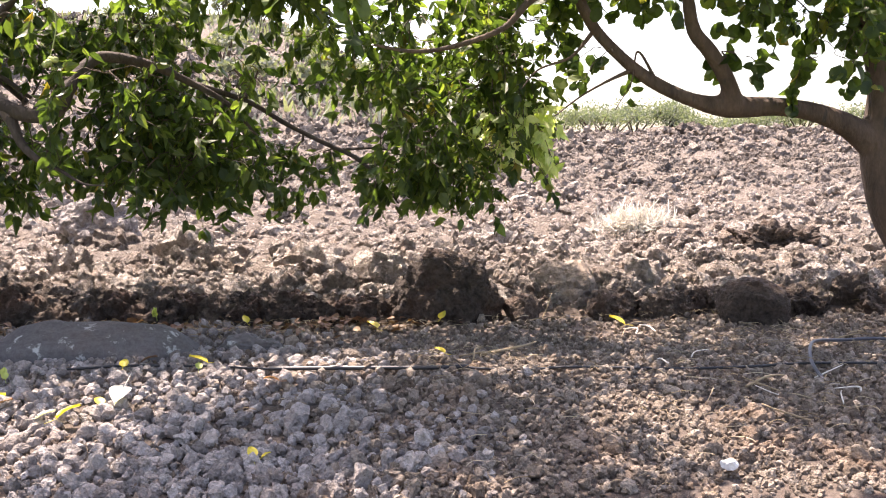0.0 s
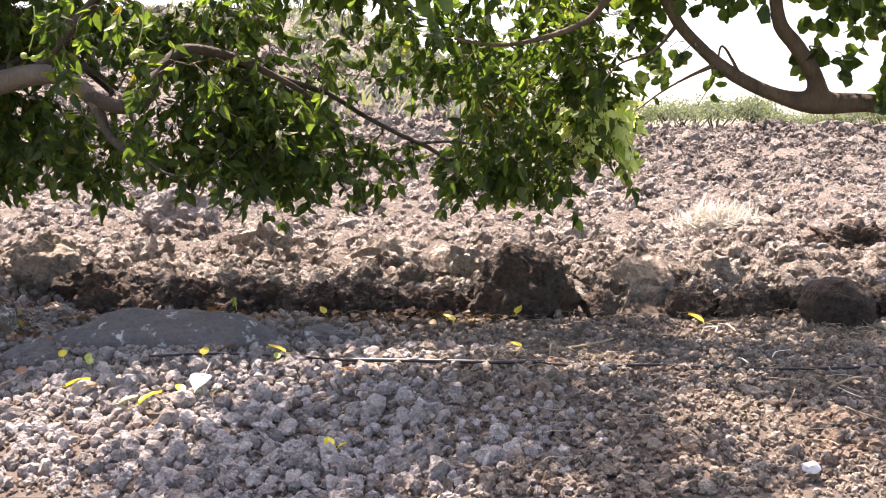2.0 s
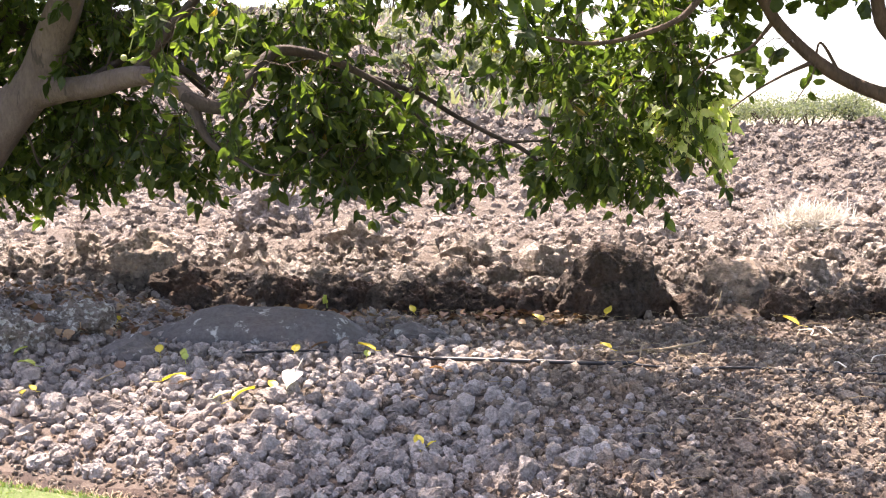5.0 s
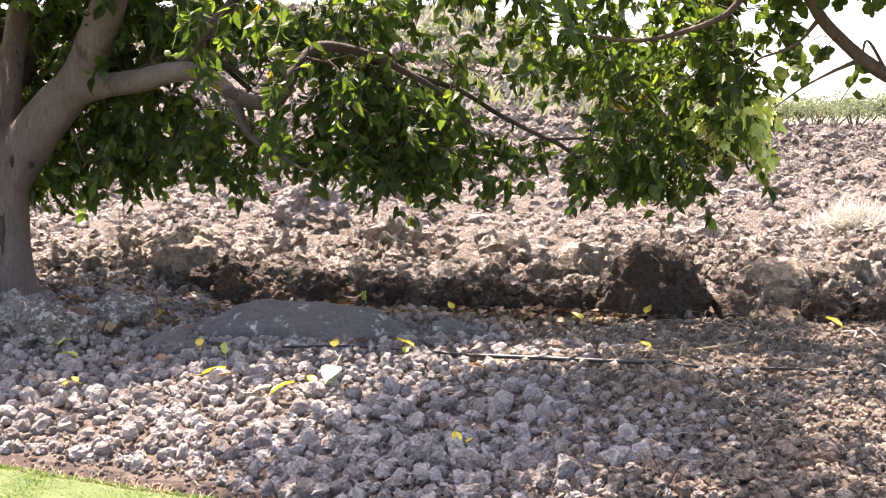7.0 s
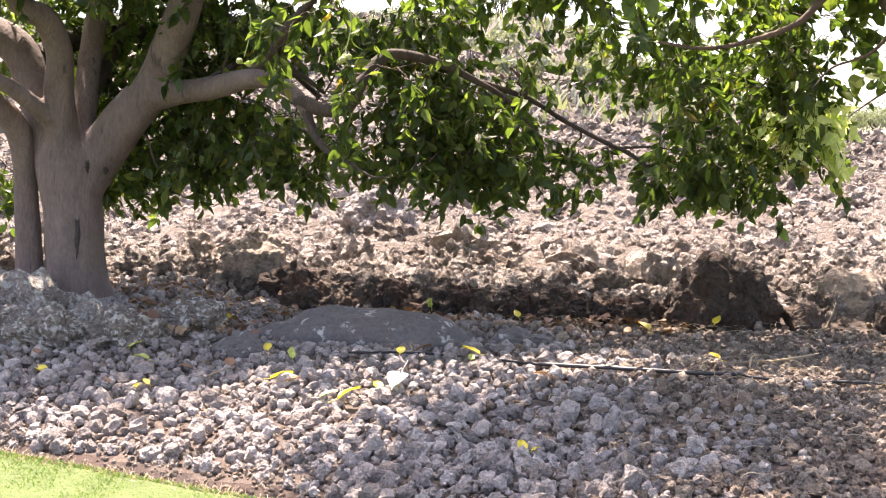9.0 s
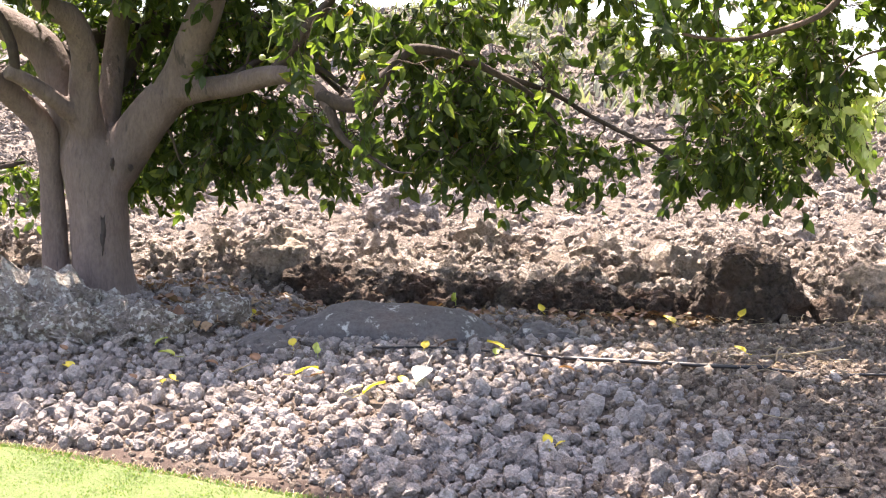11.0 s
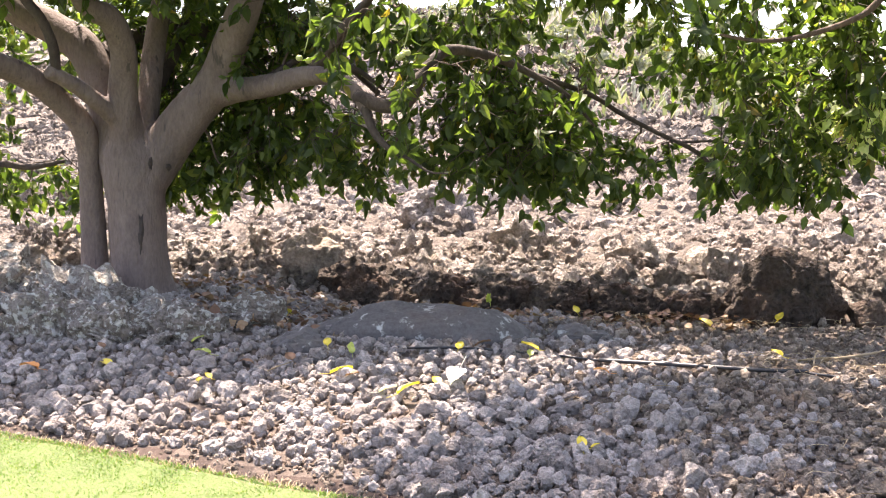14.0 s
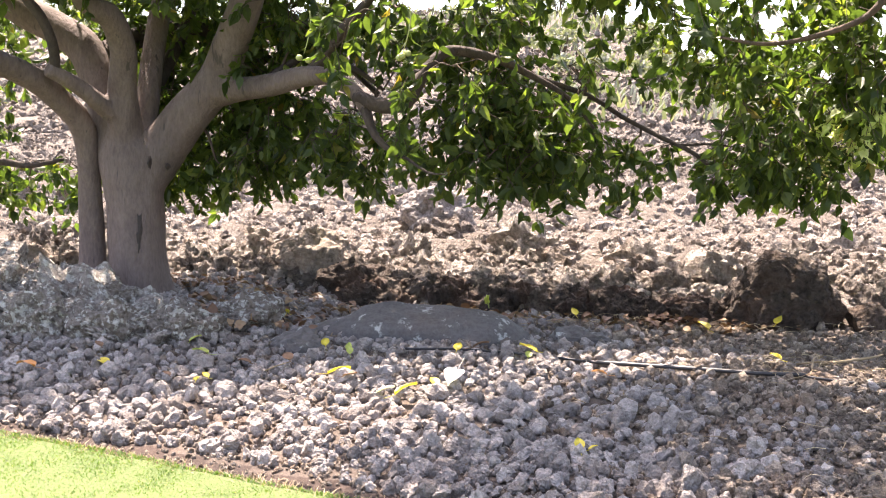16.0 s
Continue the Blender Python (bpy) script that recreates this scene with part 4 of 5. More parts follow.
def sample_skirt(n, box, radius, r):
    """Clumps of the hanging skirt inside the box."""
    out, lo, hi = [], np.array(box[0]), np.array(box[1])
    while len(out) < n:
        p, q = lo + (hi - lo) * r.random(3), radius * r.uniform(0.65, 1.25)
        if hangs(*p, q) and not sunny(p[0] - SHIFT[0] * (p[2] - 0.2), p[1] - SHIFT[1] * (p[2] - 0.2), 0.3):
            out.append((*p, q))
    return out


def rim(n, u0, u1, y0, y1, radius, r):
    """Small clumps along the skirt's lower edge."""
    out = []
    for k in range(n):
        u, y, q = u0 + (u1 - u0) * (k + r.random()) / n, r.uniform(y0, y1), radius * r.uniform(0.7, 1.2)
        w = float(np.interp(u, LOW_U, LOW_W)) + 0.45 * q + 0.27 + 0.18 * r.random() ** 2
        out.append((u * y / 11.0, y, 1.7 + (w - 1.7) * y / 11.0, q))
    return out


# the hanging skirt between trunk and tip, then the high crown that shades the ground
skirt = sample_skirt(46, ((-4.9, 9.95, 1.5), (-2.0, 11.5, 3.5)), 0.36, r)
skirt += sample_skirt(40, ((-2.2, 9.5, 1.5), (0.9, 11.3, 3.4)), 0.36, r)
skirt += sample_skirt(8, ((-0.3, 9.6, 1.4), (1.1, 10.8, 3.3)), 0.34, r)
skirt += sample_skirt(20, ((-2.4, 9.4, 1.6), (-1.0, 10.2, 2.7)), 0.30, r)
skirt += sample_skirt(58, ((-9.4, 10.6, 1.4), (-4.8, 11.8, 3.9)), 0.40, r)
skirt += sample_clusters(9, ((-4.2, 8.6, 3.2), (0.2, 9.8, 3.5)), 0.34, r, lambda x, y, z: hangs(x, y, z, 0.3))
skirt += sample_clusters(15, ((-9.2, 10.7, 1.5), (-6.9, 11.6, 3.7)), 0.34, r, lambda x, y, z: hangs(x, y, z, 0.34))
skirt += sample_clusters(8, ((-7.9, 10.4, 3.0), (-6.2, 11.4, 3.9)), 0.38, r)
skirt += sample_clusters(8, ((-0.6, 9.6, 2.95), (0.9, 10.6, 3.4)), 0.28, r)
skirt += rim(30, -5.4, 1.0, 10.0, 11.0, 0.24, r) + rim(14, -9.0, -5.4, 10.6, 11.6, 0.26, r)
skirt += sample_skirt(7, ((-5.6, 10.3, 1.6), (-3.8, 11.3, 2.6)), 0.30, r) + sample_skirt(16, ((-4.4, 9.9, 2.7), (-1.9, 11.2, 3.5)), 0.30, r)
skirt += [(-2.62, 8.95, 2.45, 0.14), (-2.25, 9.1, 2.52, 0.18), (-2.78, 9.0, 2.05, 0.14), (-1.9, 9.3, 2.5, 0.2), (-3.22, 8.72, 2.66, 0.15), (-3.06, 8.70, 2.80, 0.15), (-2.9, 8.75, 2.95, 0.16), (-2.7, 8.9, 3.0, 0.18)]
high = sample_clusters(125, ((-9.5, 7.0, 3.4), (-2.0, 13.2, 5.8)), 0.58, r, lambda x, y, z: z > frame_top(y) + 0.45 and shades(x, y, z, 0.6))
high += sample_clusters(40, ((-8.0, 8.2, 3.9), (-3.6, 11.6, 5.8)), 0.6, r, lambda x, y, z: z > frame_top(y) + 0.45 and shades(x, y, z, 0.3))
high += sample_clusters(6, ((-1.7, 10.8, 4.2), (-0.9, 12.2, 5.0)), 0.5, r)
high += sample_clusters(28, ((-2.6, 8.0, 3.4), (1.2, 13.2, 5.4)), 0.55, r, lambda x, y, z: z > frame_top(y) + 0.45 and shades(x, y, z, 0.6))
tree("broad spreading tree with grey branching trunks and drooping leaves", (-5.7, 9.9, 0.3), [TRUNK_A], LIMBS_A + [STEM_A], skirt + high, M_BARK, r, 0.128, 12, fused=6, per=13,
     limb_bark=M_LIMB_SHADED, scars=((-5.485, 9.665, 1.05, 0.020, 0.19), (-5.42, 9.745, 1.73, 0.010, 0.055), (-5.28, 9.825, 1.69, 0.008, 0.03)), pale=sample_clusters(6, ((0.85, 9.7, 2.05), (1.2, 10.2, 2.42)), 0.2, r))

TRUNK_B = [(4.95, 9.30, -0.1, 0.33), (4.82, 9.34, 0.25, 0.27), (4.62, 9.42, 0.62, 0.245), (4.38, 9.50, 1.03, 0.235), (4.22, 9.54, 1.40, 0.235), (4.15, 9.55, 1.85, 0.215),
           (4.16, 9.55, 2.37, 0.170), (4.08, 9.58, 2.81, 0.165), (3.98, 9.62, 3.19, 0.158), (3.7, 9.59, 3.9, 0.12), (3.4, 9.5, 4.8, 0.07)]
LIMBS_B = [
    [(4.18, 9.54, 1.74, 0.165), (3.95, 9.52, 1.93, 0.128), (3.62, 9.43, 2.10, 0.090), (3.22, 9.37, 2.19, 0.078), (2.75, 9.41, 2.20, 0.092), (2.42, 9.39, 2.27, 0.062),
     (2.08, 9.37, 2.43, 0.060), (1.80, 9.32, 2.65, 0.054), (1.58, 9.26, 2.89, 0.052), (1.41, 9.19, 3.25, 0.048), (1.18, 9.12, 3.9, 0.04)],
    [(2.80, 9.39, 2.20, 0.088), (2.71, 9.32, 2.42, 0.073), (2.55, 9.26, 2.65, 0.067), (2.41, 9.19, 2.80, 0.062), (2.34, 9.10, 3.04, 0.056), (2.2, 8.9, 3.7, 0.035)],
    [(1.45, 9.2, 3.2, 0.045), (1.06, 8.73, 3.02, 0.032), (0.81, 8.65, 2.78, 0.024), (0.42, 8.58, 2.64, 0.019), (0.12, 8.49, 2.60, 0.015), (-0.17, 8.48, 2.65, 0.010)],
    [(1.95, 9.35, 2.52, 0.022), (1.72, 9.3, 2.42, 0.012), (1.50, 9.3, 2.30, 0.008), (1.28, 9.3, 2.14, 0.005)],
    [(1.62, 9.3, 2.84, 0.020), (1.42, 9.28, 2.62, 0.012), (1.15, 9.25, 2.52, 0.008), (1.0, 9.2, 2.36, 0.004)],
    [(2.15, 9.36, 2.40, 0.016), (1.98, 9.33, 2.66, 0.010), (1.92, 9.3, 2.42, 0.006), (1.78, 9.3, 2.18, 0.003)],
]
low_b = sample_clusters(4, ((0.7, 8.7, 2.65), (1.4, 9.8, 3.4)), 0.30, r)
low_b += sample_clusters(8, ((1.2, 8.6, 3.0), (3.1, 10.2, 3.5)), 0.24, r)
low_b += sample_clusters(15, ((3.1, 8.8, 2.72), (4.3, 10.0, 3.4)), 0.26, r)
low_b += [(1.75, 9.3, 2.68, 0.16), (3.6, 9.3, 2.62, 0.22), (2.75, 9.2, 2.62, 0.16), (-0.47, 6.17, 2.86, 0.13)]
over = lambda x, y, z: z > frame_top(y) + 0.45 and shades(x, y, z, 0.65)
high_b = sample_clusters(15, ((-1.6, 6.8, 3.4), (1.0, 12.5, 5.4)), 0.55, r, over) + sample_clusters(62, ((1.0, 6.8, 3.4), (6.0, 12.5, 5.4)), 0.62, r, over)
high_b += sample_clusters(14, ((2.2, 11.6, 4.2), (5.4, 13.2, 5.2)), 0.6, r, lambda x, y, z: z > frame_top(y) + 0.45)
high_b += sample_clusters(11, ((1.4, 10.6, 4.1), (3.3, 12.6, 5.0)), 0.55, r, lambda x, y, z: z > frame_top(y) + 0.45)
high_b += sample_clusters(8, ((1.4, 8.2, 4.0), (2.8, 10.2, 4.8)), 0.5, r, lambda x, y, z: z > frame_top(y) + 0.45 and shades(x, y, z, 0.35))
high_b += sample_clusters(16, ((0.2, 7.2, 3.5), (2.4, 9.8, 5.0)), 0.55, r, over)
tree("tree with a leaning brown trunk and long low boughs", (4.95, 9.30, -0.1), [TRUNK_B], LIMBS_B, low_b + high_b, M_BARK_BROWN, r, 0.125, 11, fused=2, blade=LEAF_VR, faces=LEAF_F)


# ---- fruit and flowers ----
def ball(at, rad, mat, name, parent, seed, squash=0.92):
    v, f = rock_shape(3, seed, 0, 0.06, 1.5, 2)
    return part(name, mesh_from(name, v * np.array((rad, rad, rad * squash)) + np.array(at), f, mat, True), parent)


def fruit_bunch(at, count, r):
    ob = empty("fruit_bunch", at, "bunch of round green fruit hanging on a thin stalk", "fruit", "fruit on the tree")
    x, y, z = at
    part("stalk", mesh_from("stalk", *tube_arrays([(x + 0.05, y, z + 0.34, 0.006), (x + 0.055, y, z + 0.22, 0.005), (x + 0.03, y, z + 0.1, 0.005), (x, y, z, 0.003)], 6, 4), M_FRUIT, True), ob)
    for k in range(count):
        a = 2 * math.pi * k / count + r.uniform(-0.3, 0.3)
        ball((x + 0.038 * math.cos(a), y + 0.038 * math.sin(a), z - 0.02 + r.uniform(-0.035, 0.03)), 0.027, M_FRUIT, "fruit", ob, 700 + k)


r = np.random.default_rng(71)
fruit_bunch((-2.56, 8.53, 2.60), 4, r)
fruit_bunch((-3.42, 8.62, 2.60), 2, r)
for px, py, pz in ((0.83, 9.75, 1.95), (0.62, 9.78, 1.72)):
    ob = empty("flower_spray", (px, py, pz), "loose spray of small yellow flowers", "flower", "flowers on the tree")
    pts = np.array([px, py, pz]) + r.normal(size=(60, 3)) * (0.06, 0.05, 0.07)
    v, f = scatter([ICO[1]], pts, r.uniform(0.006, 0.012, 60), r)
    part("blossom", mesh_from("blossom", v, f, M_FLOWER), ob)

# ---- hose, cable, sticks ----
def lay(points, up):
    return [(x, y, float(ground_z(x, y)) + up + dz, rad) for x, y, dz, rad in points]


hose = empty("irrigation_hose", (0, 8.6, 0.25), "black plastic irrigation hose lying across the gravel", "hose")
part("tube", mesh_from("tube", *tube_arrays(lay([(-2.75, 8.75, 0.0, 0.010), (-2.5, 8.72, 0.02, 0.010), (-2.2, 8.81, 0.03, 0.010), (-1.8, 8.86, 0.03, 0.010), (-1.4, 8.78, 0.02, 0.010),
                                                 (-1.0, 8.66, 0.03, 0.010)], 0.025), 10, 6), M_HOSE, True), hose)
part("sleeve", mesh_from("sleeve", *tube_arrays(lay([(-1.03, 8.66, 0.03, 0.016), (-0.6, 8.57, 0.03, 0.016), (-0.23, 8.49, 0.03, 0.016), (0.15, 8.46, 0.03, 0.016), (0.5, 8.45, 0.03, 0.016)], 0.028), 12, 6),
                         M_HOSE, True), hose, "thicker black sleeve over the hose")
part("tube", mesh_from("tube", *tube_arrays(lay([(0.47, 8.45, 0.03, 0.010), (0.9, 8.41, 0.0, 0.010), (1.25, 8.38, 0.02, 0.010), (2.05, 8.30, 0.01, 0.010), (2.6, 8.28, 0.02, 0.010),
                                                 (3.1, 8.33, 0.02, 0.010), (4.2, 8.3, 0.01, 0.010)], 0.02), 10, 6), M_HOSE, True), hose)
cable = tagged(new("cable", mesh_from("cable", *tube_arrays(lay([(3.02, 7.95, 0.0, 0.013), (3.03, 8.2, 0.05, 0.013), (3.12, 8.5, 0.09, 0.013), (3.3, 8.85, 0.08, 0.013), (3.6, 9.1, 0.05, 0.013), (3.97, 9.2, 0.03, 0.013),
                                                                 (4.3, 9.0, 0.02, 0.013)], 0.03), 10, 7), M_CABLE, True)), "stiff grey cable curling over the stones", "cable")

r = np.random.default_rng(81)


def stick(x0, y0, x1, y1, rad, lift, mat, label, bend=0.05):
    mx, my = (x0 + x1) / 2 + r.normal() * bend, (y0 + y1) / 2 + r.normal() * bend
    z0, zm, z1 = (float(ground_z(*q)) for q in ((x0, y0), (mx, my), (x1, y1)))
    me = mesh_from("stick", *tube_arrays([(x0, y0, z0 + 0.03, rad), (mx, my, zm + 0.05 + lift * 0.6, rad * 0.9), (x1, y1, z1 + 0.04 + lift, rad * 0.5)], 6, 5, 0.2), mat, True)
    return tagged(new("stick", me), label, "stick", "fallen sticks")


stick(1.36, 10.99, 1.48, 11.2, 0.007, 0.22, M_STRAW, "thin dry stick standing among the stones")
stick(1.2, 10.8, 1.65, 10.75, 0.006, 0.02, M_STRAW, "thin dry stick on the gravel")
stick(0.62, 9.05, 1.12, 9.42, 0.012, 0.05, M_STRAW, "curved brown twig on the gravel", 0.1)
stick(0.45, 9.0, 0.75, 8.75, 0.008, 0.03, M_STRAW, "thin brown twig on the gravel")
stick(0.55, 8.75, 0.62, 9.05, 0.008, 0.06, M_STRAW, "thin brown twig on the gravel")
stick(-3.69, 11.1, -3.95, 11.4, 0.012, 0.12, M_STRAW, "pale stick leaning on the shaded rocks")
stick(-3.45, 7.85, -3.3, 8.05, 0.006, 0.03, M_STRAW, "thin leaf stalk on the gravel")
stick(2.4, 7.75, 2.75, 7.95, 0.010, 0.02, M_STRAW, "bent brown twig on the gravel")
stick(-6.4, 8.5, -6.0, 8.35, 0.010, 0.02, M_PALE_TWIG, "bleached stick on the outcrop's foot")
for k in range(22):
    x, y, a, ln = r.uniform(1.9, 4.2), r.uniform(6.6, 10.4), r.uniform(0, math.pi), r.uniform(0.1, 0.35)
    stick(x, y, x + ln * math.cos(a), y + ln * math.sin(a), r.uniform(0.004, 0.008), 0.02, M_STRAW if k % 2 else M_PALE_TWIG, "thin dry twig on the gravel")

# dry straw and twig litter
pts = []
for px, py, sx, sy, n in ((3.0, 7.6, 0.7, 0.7, 130), (3.6, 9.6, 0.7, 0.5, 120), (0.6, 8.9, 0.35, 0.3, 60), (-0.4, 10.95, 0.6, 0.25, 190), (-1.8, 10.6, 0.8, 0.3, 120), (-3.9, 10.9, 0.8, 0.4, 120), (2.4, 11.2, 0.9, 0.3, 110), (1.2, 7.0, 0.9, 0.6, 60)):
    q = np.stack([px + r.normal(size=n) * sx, py + r.normal(size=n) * sy], 1)
    pts.append(q)
pts = np.concatenate(pts)
arr = []
for x, y in pts:
    a, ln, z = r.uniform(0, 2 * math.pi), r.uniform(0.05, 0.22), float(ground_z(x, y)) + r.uniform(0.03, 0.08)
    arr.append(tube_arrays([(x, y, z, 0.0025), (x + ln * 0.5 * math.cos(a), y + ln * 0.5 * math.sin(a), z + r.uniform(0, 0.03), 0.0025), (x + ln * math.cos(a + 0.3), y + ln * math.sin(a + 0.3), z - 0.005, 0.0015)], 3, 2, 0, 0, False))
v, f = join(arr)
tagged(new("straw", mesh_from("straw", v, f, M_STRAW)), "scattered dry straw and twig litter", "straw", kind="stuff")

# ---- fallen leaves ----
def fallen_leaf(x, y, size, turn, mat, label, tilt=20, up=0.06, stalk=0.5):
    z, size, tilt = float(ground_z(x, y)) + up, size * 0.85, tilt * 0.55
    n = 9
    t = np.linspace(0, 1, n)
    w = 0.36 * np.sin(math.pi * np.clip(t, 0, 1) ** 0.75) ** 0.8 * (1 - 0.25 * t)
    w[0], w[-1] = 0.03, 0.01
    lift = 0.10 * np.sin(t * math.pi) + r.uniform(-0.15, 0.2) * t * t
    v, f = [], []
    for k in range(n):
        for j, sx in enumerate((-1, -0.5, 0, 0.5, 1)):
            v.append((sx * w[k], t[k], lift[k] + 0.16 * abs(sx) ** 1.5 * (0.5 + r.random() * 0.3)))
    for k in range(n - 1):
        for j in range(4):
            a = k * 5 + j
            f += [(a, a + 1, a + 6), (a, a + 6, a + 5)]
    v = np.array(v) * size
    ob = empty("fallen_leaf", (x, y, z), label, "leaf", "fallen leaves")
    ob.matrix_basis = pose(x, y, z, tilt, r.uniform(-12, 12), turn)
    part("blade", mesh_from("blade", v, np.array(f), mat, True), ob, placed=False)
    sv, sf = tube_arrays([(0, 0.02 * size, 0.0, 0.0022), (0.02 * size, -0.25 * size, 0.03 * size, 0.002), (0.05 * size, -stalk * size, 0.01, 0.0022)], 5, 3)
    part("stalk", mesh_from("stalk", sv, sf, mat, True), ob, placed=False)
    return ob


P = (M_LEAF_WHITE, "half-bleached pale leaf beside a yellow one")
Y, G, W, O, B = (M_LEAF_YELLOW, "fallen yellow leaf lying on the stones"), (M_LEAF_GREENISH, "fallen yellow-green leaf lying on the stones"), \
    (M_LEAF_WHITE, "bleached pale leaf with a long stalk, face up on the stones"), (M_LEAF_ORANGE, "fallen orange leaf lying on the rocks"), \
    (M_LEAF_BROWN, "curled dry brown leaf on the gravel")
for x, y, size, turn, tilt, kind_ in (
        (-0.87, 6.5, 0.12, 20, 55, Y), (-0.82, 6.53, 0.07, -60, 35, Y), (-1.90, 7.70, 0.26, 178, -30, W), (-2.22, 7.25, 0.2, -62, 40, Y), (-2.0, 7.50, 0.13, 35, 45, Y), (-2.36, 7.27, 0.15, -75, 15, P),
        (-0.24, 10.37, 0.2, 40, 30, Y), (-3.23, 8.62, 0.13, 15, 60, Y), (-2.98, 8.46, 0.1, 10, 60, G), (-3.97, 8.0, 0.17, 85, 20, G),
        (0.33, 8.78, 0.12, 60, 40, Y), (0.35, 10.7, 0.14, -30, 40, Y), (-3.29, 8.01, 0.15, 40, 40, B), (-3.58, 7.93, 0.12, 120, 40, B), (-3.68, 7.42, 0.09, 60, 30, Y),
        (-2.84, 7.62, 0.2, -80, 15, Y), (-2.7, 7.55, 0.14, -100, 15, B), (-1.52, 8.78, 0.18, 80, 15, Y), (-2.13, 8.6, 0.13, 0, 40, Y), (-2.05, 8.85, 0.16, -70, 30, B), (-4.52, 7.47, 0.15, 70, 30, Y),
        (-5.06, 7.35, 0.2, 85, 20, O), (2.02, 10.2, 0.18, 70, 30, Y), (-3.98, 9.55, 0.16, 40, 50, Y), (-4.02, 9.75, 0.14, 160, 50, Y), (-1.48, 10.73, 0.13, 30, 50, Y),
        (-0.89, 8.07, 0.13, 100, 30, O), (-6.2, 8.55, 0.22, 80, 40, O), (-3.72, 7.3, 0.09, 10, 30, Y), (-3.95, 7.35, 0.1, 70, 30, B), (-4.28, 8.3, 0.14, -40, 40, G),
        (-2.92, 8.33, 0.1, 20, 70, G), (-1.55, 8.55, 0.1, 10, 60, G), (-1.0, 10.5, 0.12, 80, 30, B), (-4.9, 8.0, 0.12, 60, 30, B)):
    fallen_leaf(x, y, size, turn, kind_[0], kind_[1], tilt, 0.26 if (x < -6 and y > 8.4) else 0.13 if kind_ is W else 0.08, 1.0 if kind_ is W else 0.5)

# leaf litter under the tree
n = 700
cl = r.integers(0, 4, n)
lx_ = np.array([-4.3, -0.5, -5.0, -2.9])[cl] + r.normal(size=n) * np.array([0.45, 0.4, 0.8, 0.9])[cl]
ly_ = np.array([9.5, 10.95, 10.7, 10.7])[cl] + r.normal(size=n) * np.array([0.3, 0.25, 0.3, 0.3])[cl]
base = np.stack([lx_, ly_, ground_z(lx_, ly_) + r.uniform(0.03, 0.11, n)], 1)
way = r.normal(size=(n, 3)) * (1, 1, 0.25)
v, f = place_leaves(base, way, r.uniform(0.06, 0.13, n), r, 3.0)
tagged(new("leaf_litter", mesh_from("leaf_litter", v, f, M_LEAF_BROWN)), "dry brown leaf litter under the tree", "leaf litter", kind="stuff")

boulder("white_stone", (1.82, 6.15, 0.05), (0.05, 0.04, 0.035), 801, M_QUARTZ, "pale broken stone lying on the gravel", "stone", 4, 8, 0.12)

# ---- weed and dry bush ----
weed = empty("weed", (-2.38, 11.0, 0.28), "small broad-leaved green weed among shaded rocks", "weed")
wb = np.array([[-2.38, 10.95, 0.36]] * 4) + r.normal(size=(4, 3)) * 0.02
for k in range(4):
    v, f = place_leaves(wb[k:k + 1], np.array([[(-0.3, 0.35, 0.1, -0.1)[k], -0.3, 0.8]]), np.array([0.09]), r)
    part("leaf", mesh_from("leaf", v, f, M_LEAF_GREENISH), weed)
part("stem", mesh_from("stem", *tube_arrays([(-2.38, 10.98, 0.22, 0.006), (-2.38, 10.95, 0.36, 0.004)], 6, 3), M_LEAF_GREENISH, True), weed)

bush = empty("dry_bush", (3.36, 16.1, 0.7), "low bleached dry bush on the lava", "bush")
arr = []
for k in range(480):
    a, e, ln = r.uniform(0, 2 * math.pi), r.uniform(0.12, 1.35), r.uniform(0.18, 0.36)
    o = np.array([3.36, 16.1, float(ground_z(3.36, 16.1)) + 0.12]) + r.normal(size=3) * (0.2, 0.13, 0.02)
    d = np.array([math.cos(a) * math.cos(e) * 1.05, math.sin(a) * math.cos(e), math.sin(e) * 0.8])
    p1, p2 = o + d * ln * 0.5 + r.normal(size=3) * 0.02, o + d * ln + r.normal(size=3) * 0.04
    arr.append(tube_arrays([(*o, 0.011), (*p1, 0.009), (*p2, 0.005)], 3, 2, 0, 0, False))
    for _ in range(2):
        q = p1 + r.normal(size=3) * 0.12 + (0, 0, 0.05)
        arr.append(tube_arrays([(*p1, 0.008), (*q, 0.005)], 3, 1, 0, 0, False))
v, f = join(arr)
part("stemwork", mesh_from("stemwork", v, f, M_PALE_TWIG), bush, kind="stuff")


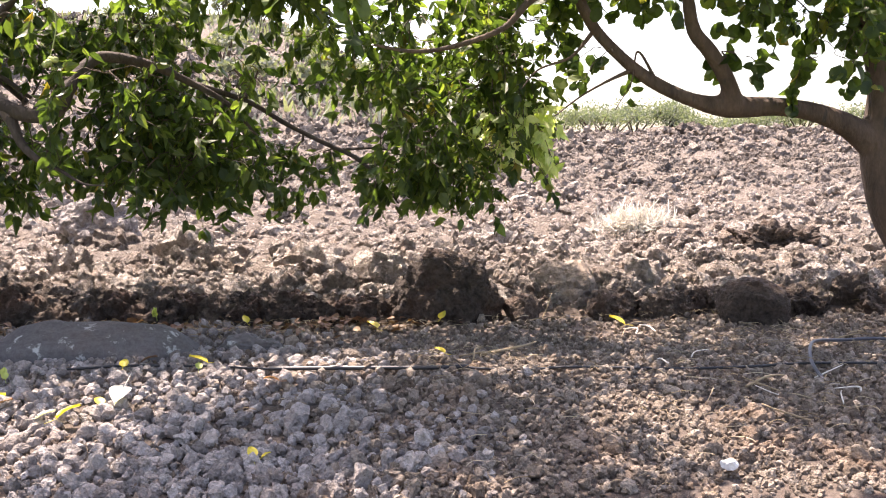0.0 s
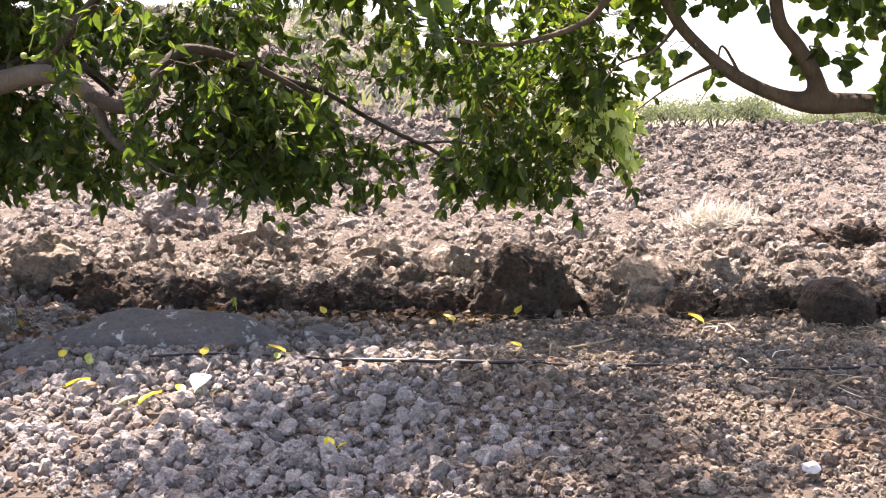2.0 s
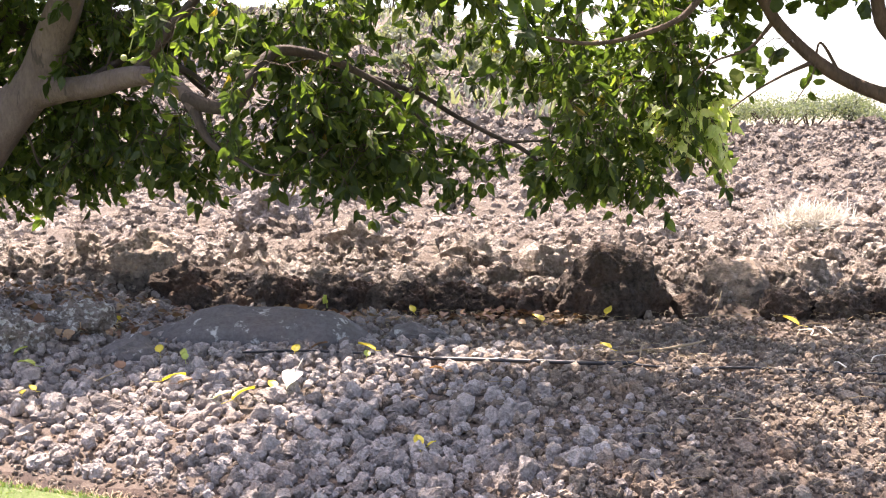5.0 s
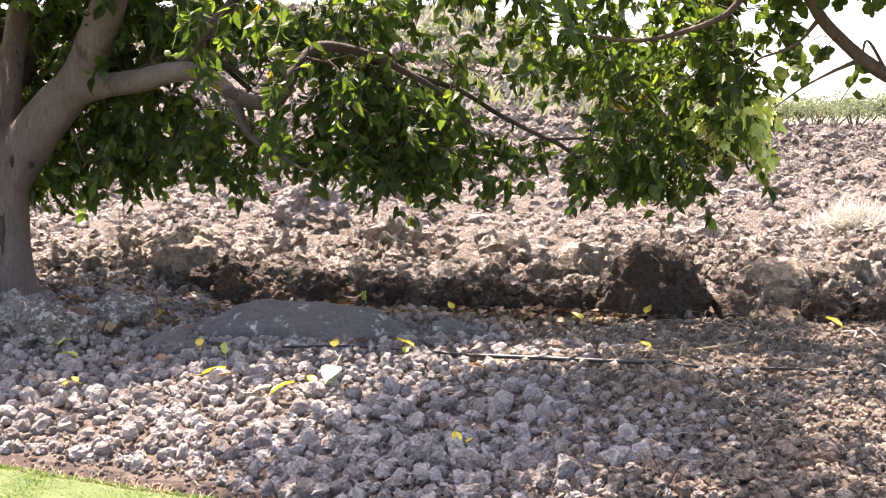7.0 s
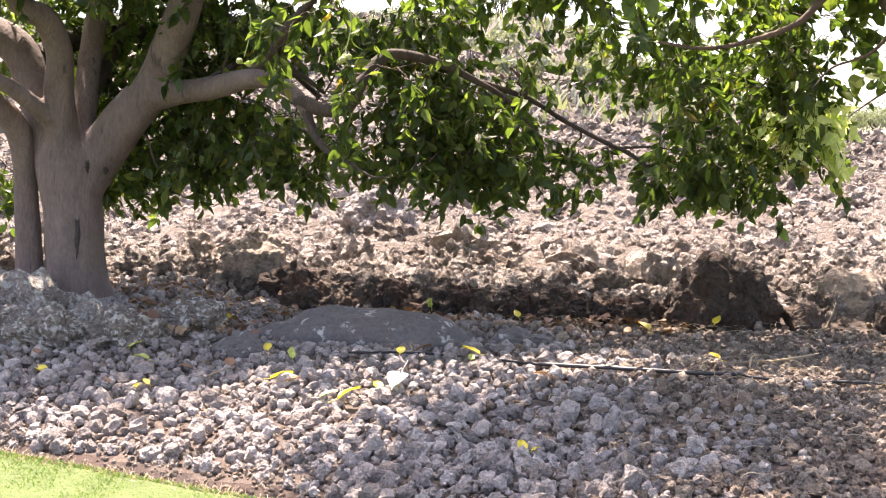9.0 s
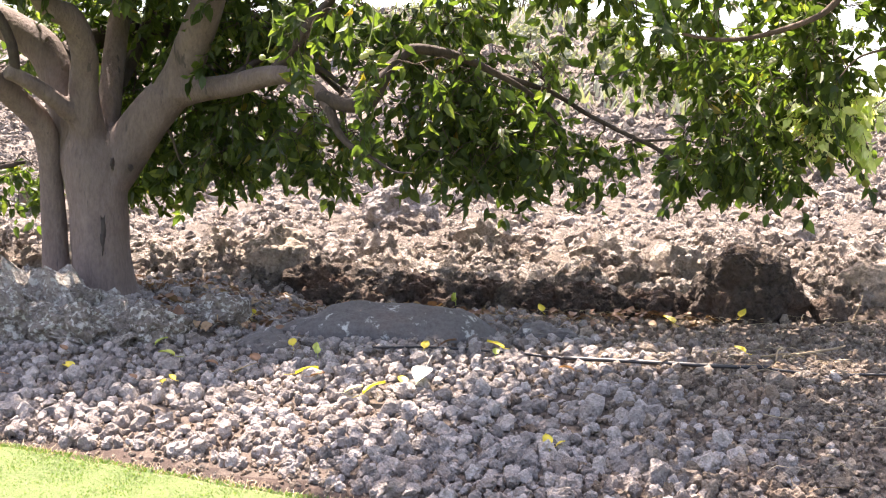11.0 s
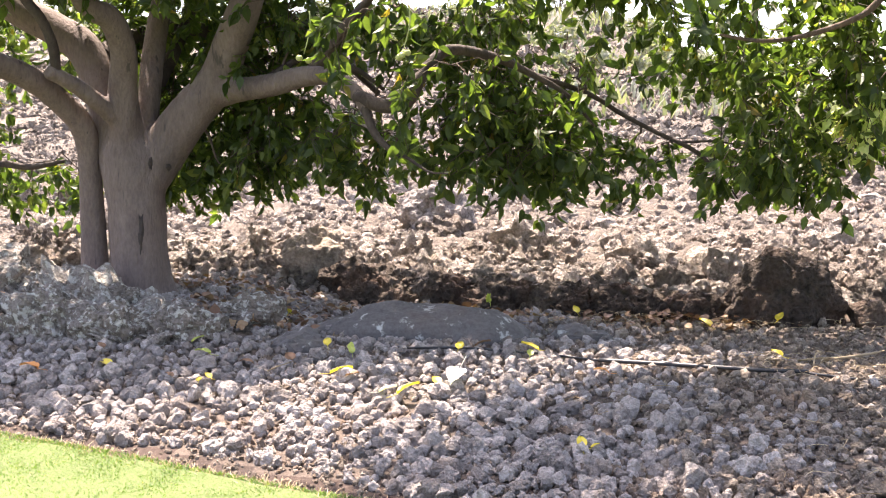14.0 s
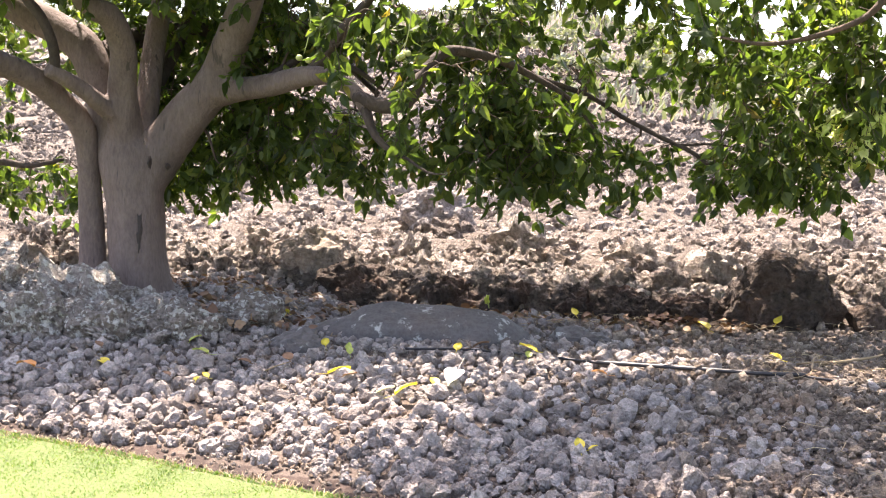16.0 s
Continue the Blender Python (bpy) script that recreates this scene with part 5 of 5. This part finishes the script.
# ---- far shrubs ----
def shrub(x, y, w, h, seed, base_z=None, leaf=0.16, n=900, group="shrubs beyond the lava", label="green shrub beyond the lava field, greyed for haze", mat=M_SHRUB_HAZY):
    q = np.random.default_rng(seed)
    z0 = float(ground_z(x, y)) if base_z is None else base_z
    ob = empty("shrub", (x, y, z0), label, "shrub", group)
    stems, bases = [], []
    for k in range(7):
        a, e = q.uniform(0, 2 * math.pi), q.uniform(0.3, 1.0)
        tip = np.array([x + math.cos(a) * w * 0.4 * e, y + math.sin(a) * w * 0.35 * e, z0 + h * q.uniform(0.6, 0.95)])
        stems.append(tube_arrays([(x, y, z0 - 0.1, 0.06), (*((np.array([x, y, z0]) + tip) / 2 + q.normal(size=3) * 0.1), 0.04), (*tip, 0.012)], 5, 3, 0.1, k))
        m = n // 7
        rr = np.abs(q.normal(size=m)) ** 0.7
        dirs = q.normal(size=(m, 3))
        dirs /= np.linalg.norm(dirs, axis=1)[:, None]
        bases.append(tip + dirs * rr[:, None] * (w * 0.22, w * 0.2, h * 0.2) - (0, 0, h * 0.12))
    bases = np.concatenate(bases)
    v, f = place_leaves(bases, q.normal(size=(len(bases), 3)), leaf * q.uniform(0.5, 1.2, len(bases)), q, 0.0, LEAF_V4, LEAF_F4)
    part("stemwork", mesh_from("stemwork", *join(stems), M_TWIG, True), ob, kind="stuff")
    part("crown", mesh_from("crown", v, f, mat), ob)


r = np.random.default_rng(91)
for k in range(17):
    x = 2.0 + 26 * (k + r.random()) / 17
    shrub(x, r.uniform(54, 62), r.uniform(2.6, 4.0), r.uniform(1.3, 2.1) * (1.25 if k in (7, 8, 12) else 1.0), 900 + k, n=2100, leaf=0.13, mat=M_FAR_SHRUB_HAZY)
for k in range(26):
    x, y = r.uniform(-46, 4), r.uniform(46, 92)
    shrub(x, y, r.uniform(2.0, 4.5), r.uniform(1.0, 2.4), 950 + k, n=600, leaf=0.26, group="shrubs on the hill", label="green shrub on the hillside, greyed for haze")
# dry grass on the hill
n = 16000
hx, hy = r.uniform(-60, 12, n), r.uniform(40, 100, n)
keep = (vnoise(hx * 0.15, hy * 0.15, 14) + 0.012 * (hy - 60) > 0.42) & (hx < 2 + 0.02 * hy)
hx, hy = hx[keep], hy[keep]
v, f = blades(len(hx), hx, hy, ground_z(hx, hy) - 0.03, 0.6, 0.09, r, 0.9)
tagged(new("hill_grass", mesh_from("hill_grass", v, f, M_SHRUB_HAZY)), "dry green and straw grass on the hillside", "grass", kind="stuff")

# ---- the stones nearest to the walk, each by itself ----
STONE_MESHES = [mesh_from("stone", *rock_shape(3, 1000 + k % 12, 7, 0.34, 1.9, 4), M_STONE if k < 12 else M_STONE_DUSTY) for k in range(24)]
r = np.random.default_rng(101)
count = 0
for iy in range(11):
    for ix in range(30):
        x, y = -1.85 + 0.08 * (ix + 0.5 * (iy % 2)) + r.uniform(-0.03, 0.03), 5.98 + 0.076 * iy + r.uniform(-0.03, 0.03)
        s = float(np.clip(np.exp(r.normal(math.log(0.044), 0.3)), 0.025, 0.09))
        if y < float(lawn_edge(x)) + 0.18 or (x > 0.35 and y < 5.95):
            continue
        ob = new("stone", STONE_MESHES[int(r.integers(0, 12)) + (12 if x + r.normal() * 0.45 > 0.1 else 0)])
        ob.parent = gravel_bed
        ob.matrix_parent_inverse = Matrix.Translation(gravel_bed.location).inverted()
        ob.matrix_basis = pose(x, y, float(ground_z(x, y)) + s * r.uniform(0.25, 0.7), r.uniform(0, 360), r.uniform(0, 360), r.uniform(0, 360)) @ \
            Matrix.Diagonal((s, s * r.uniform(0.7, 1.0), s * r.uniform(0.65, 1.0), 1))

# ---- the lava blocks nearest to the gravel, each by itself ----
BLOCK_MESHES = [mesh_from("lava_block", *rock_shape(3, 1100 + k, 1, 0.5, 2.4, 4), M_LAVA_BLOCK) for k in range(14)]
r = np.random.default_rng(111)
for k in range(280):
    y = 11.55 + 2.9 * r.random() ** 1.3
    x = y * (-0.72 + 1.14 * (k + r.random()) / 280)
    s = float(np.clip(np.exp(r.normal(math.log(0.10), 0.4)), 0.05, 0.26))
    ob = new("lava_block", BLOCK_MESHES[int(r.integers(0, 14))])
    ob.parent = lava_field
    ob.matrix_parent_inverse = Matrix.Translation(lava_field.location).inverted()
    ob.matrix_basis = pose(x, y, float(ground_z(x, y)) + s * r.uniform(0.1, 0.7), r.uniform(0, 360), r.uniform(0, 360), r.uniform(0, 360)) @ \
        Matrix.Diagonal((s, s * r.uniform(0.6, 1.0), s * r.uniform(0.6, 1.0), 1))
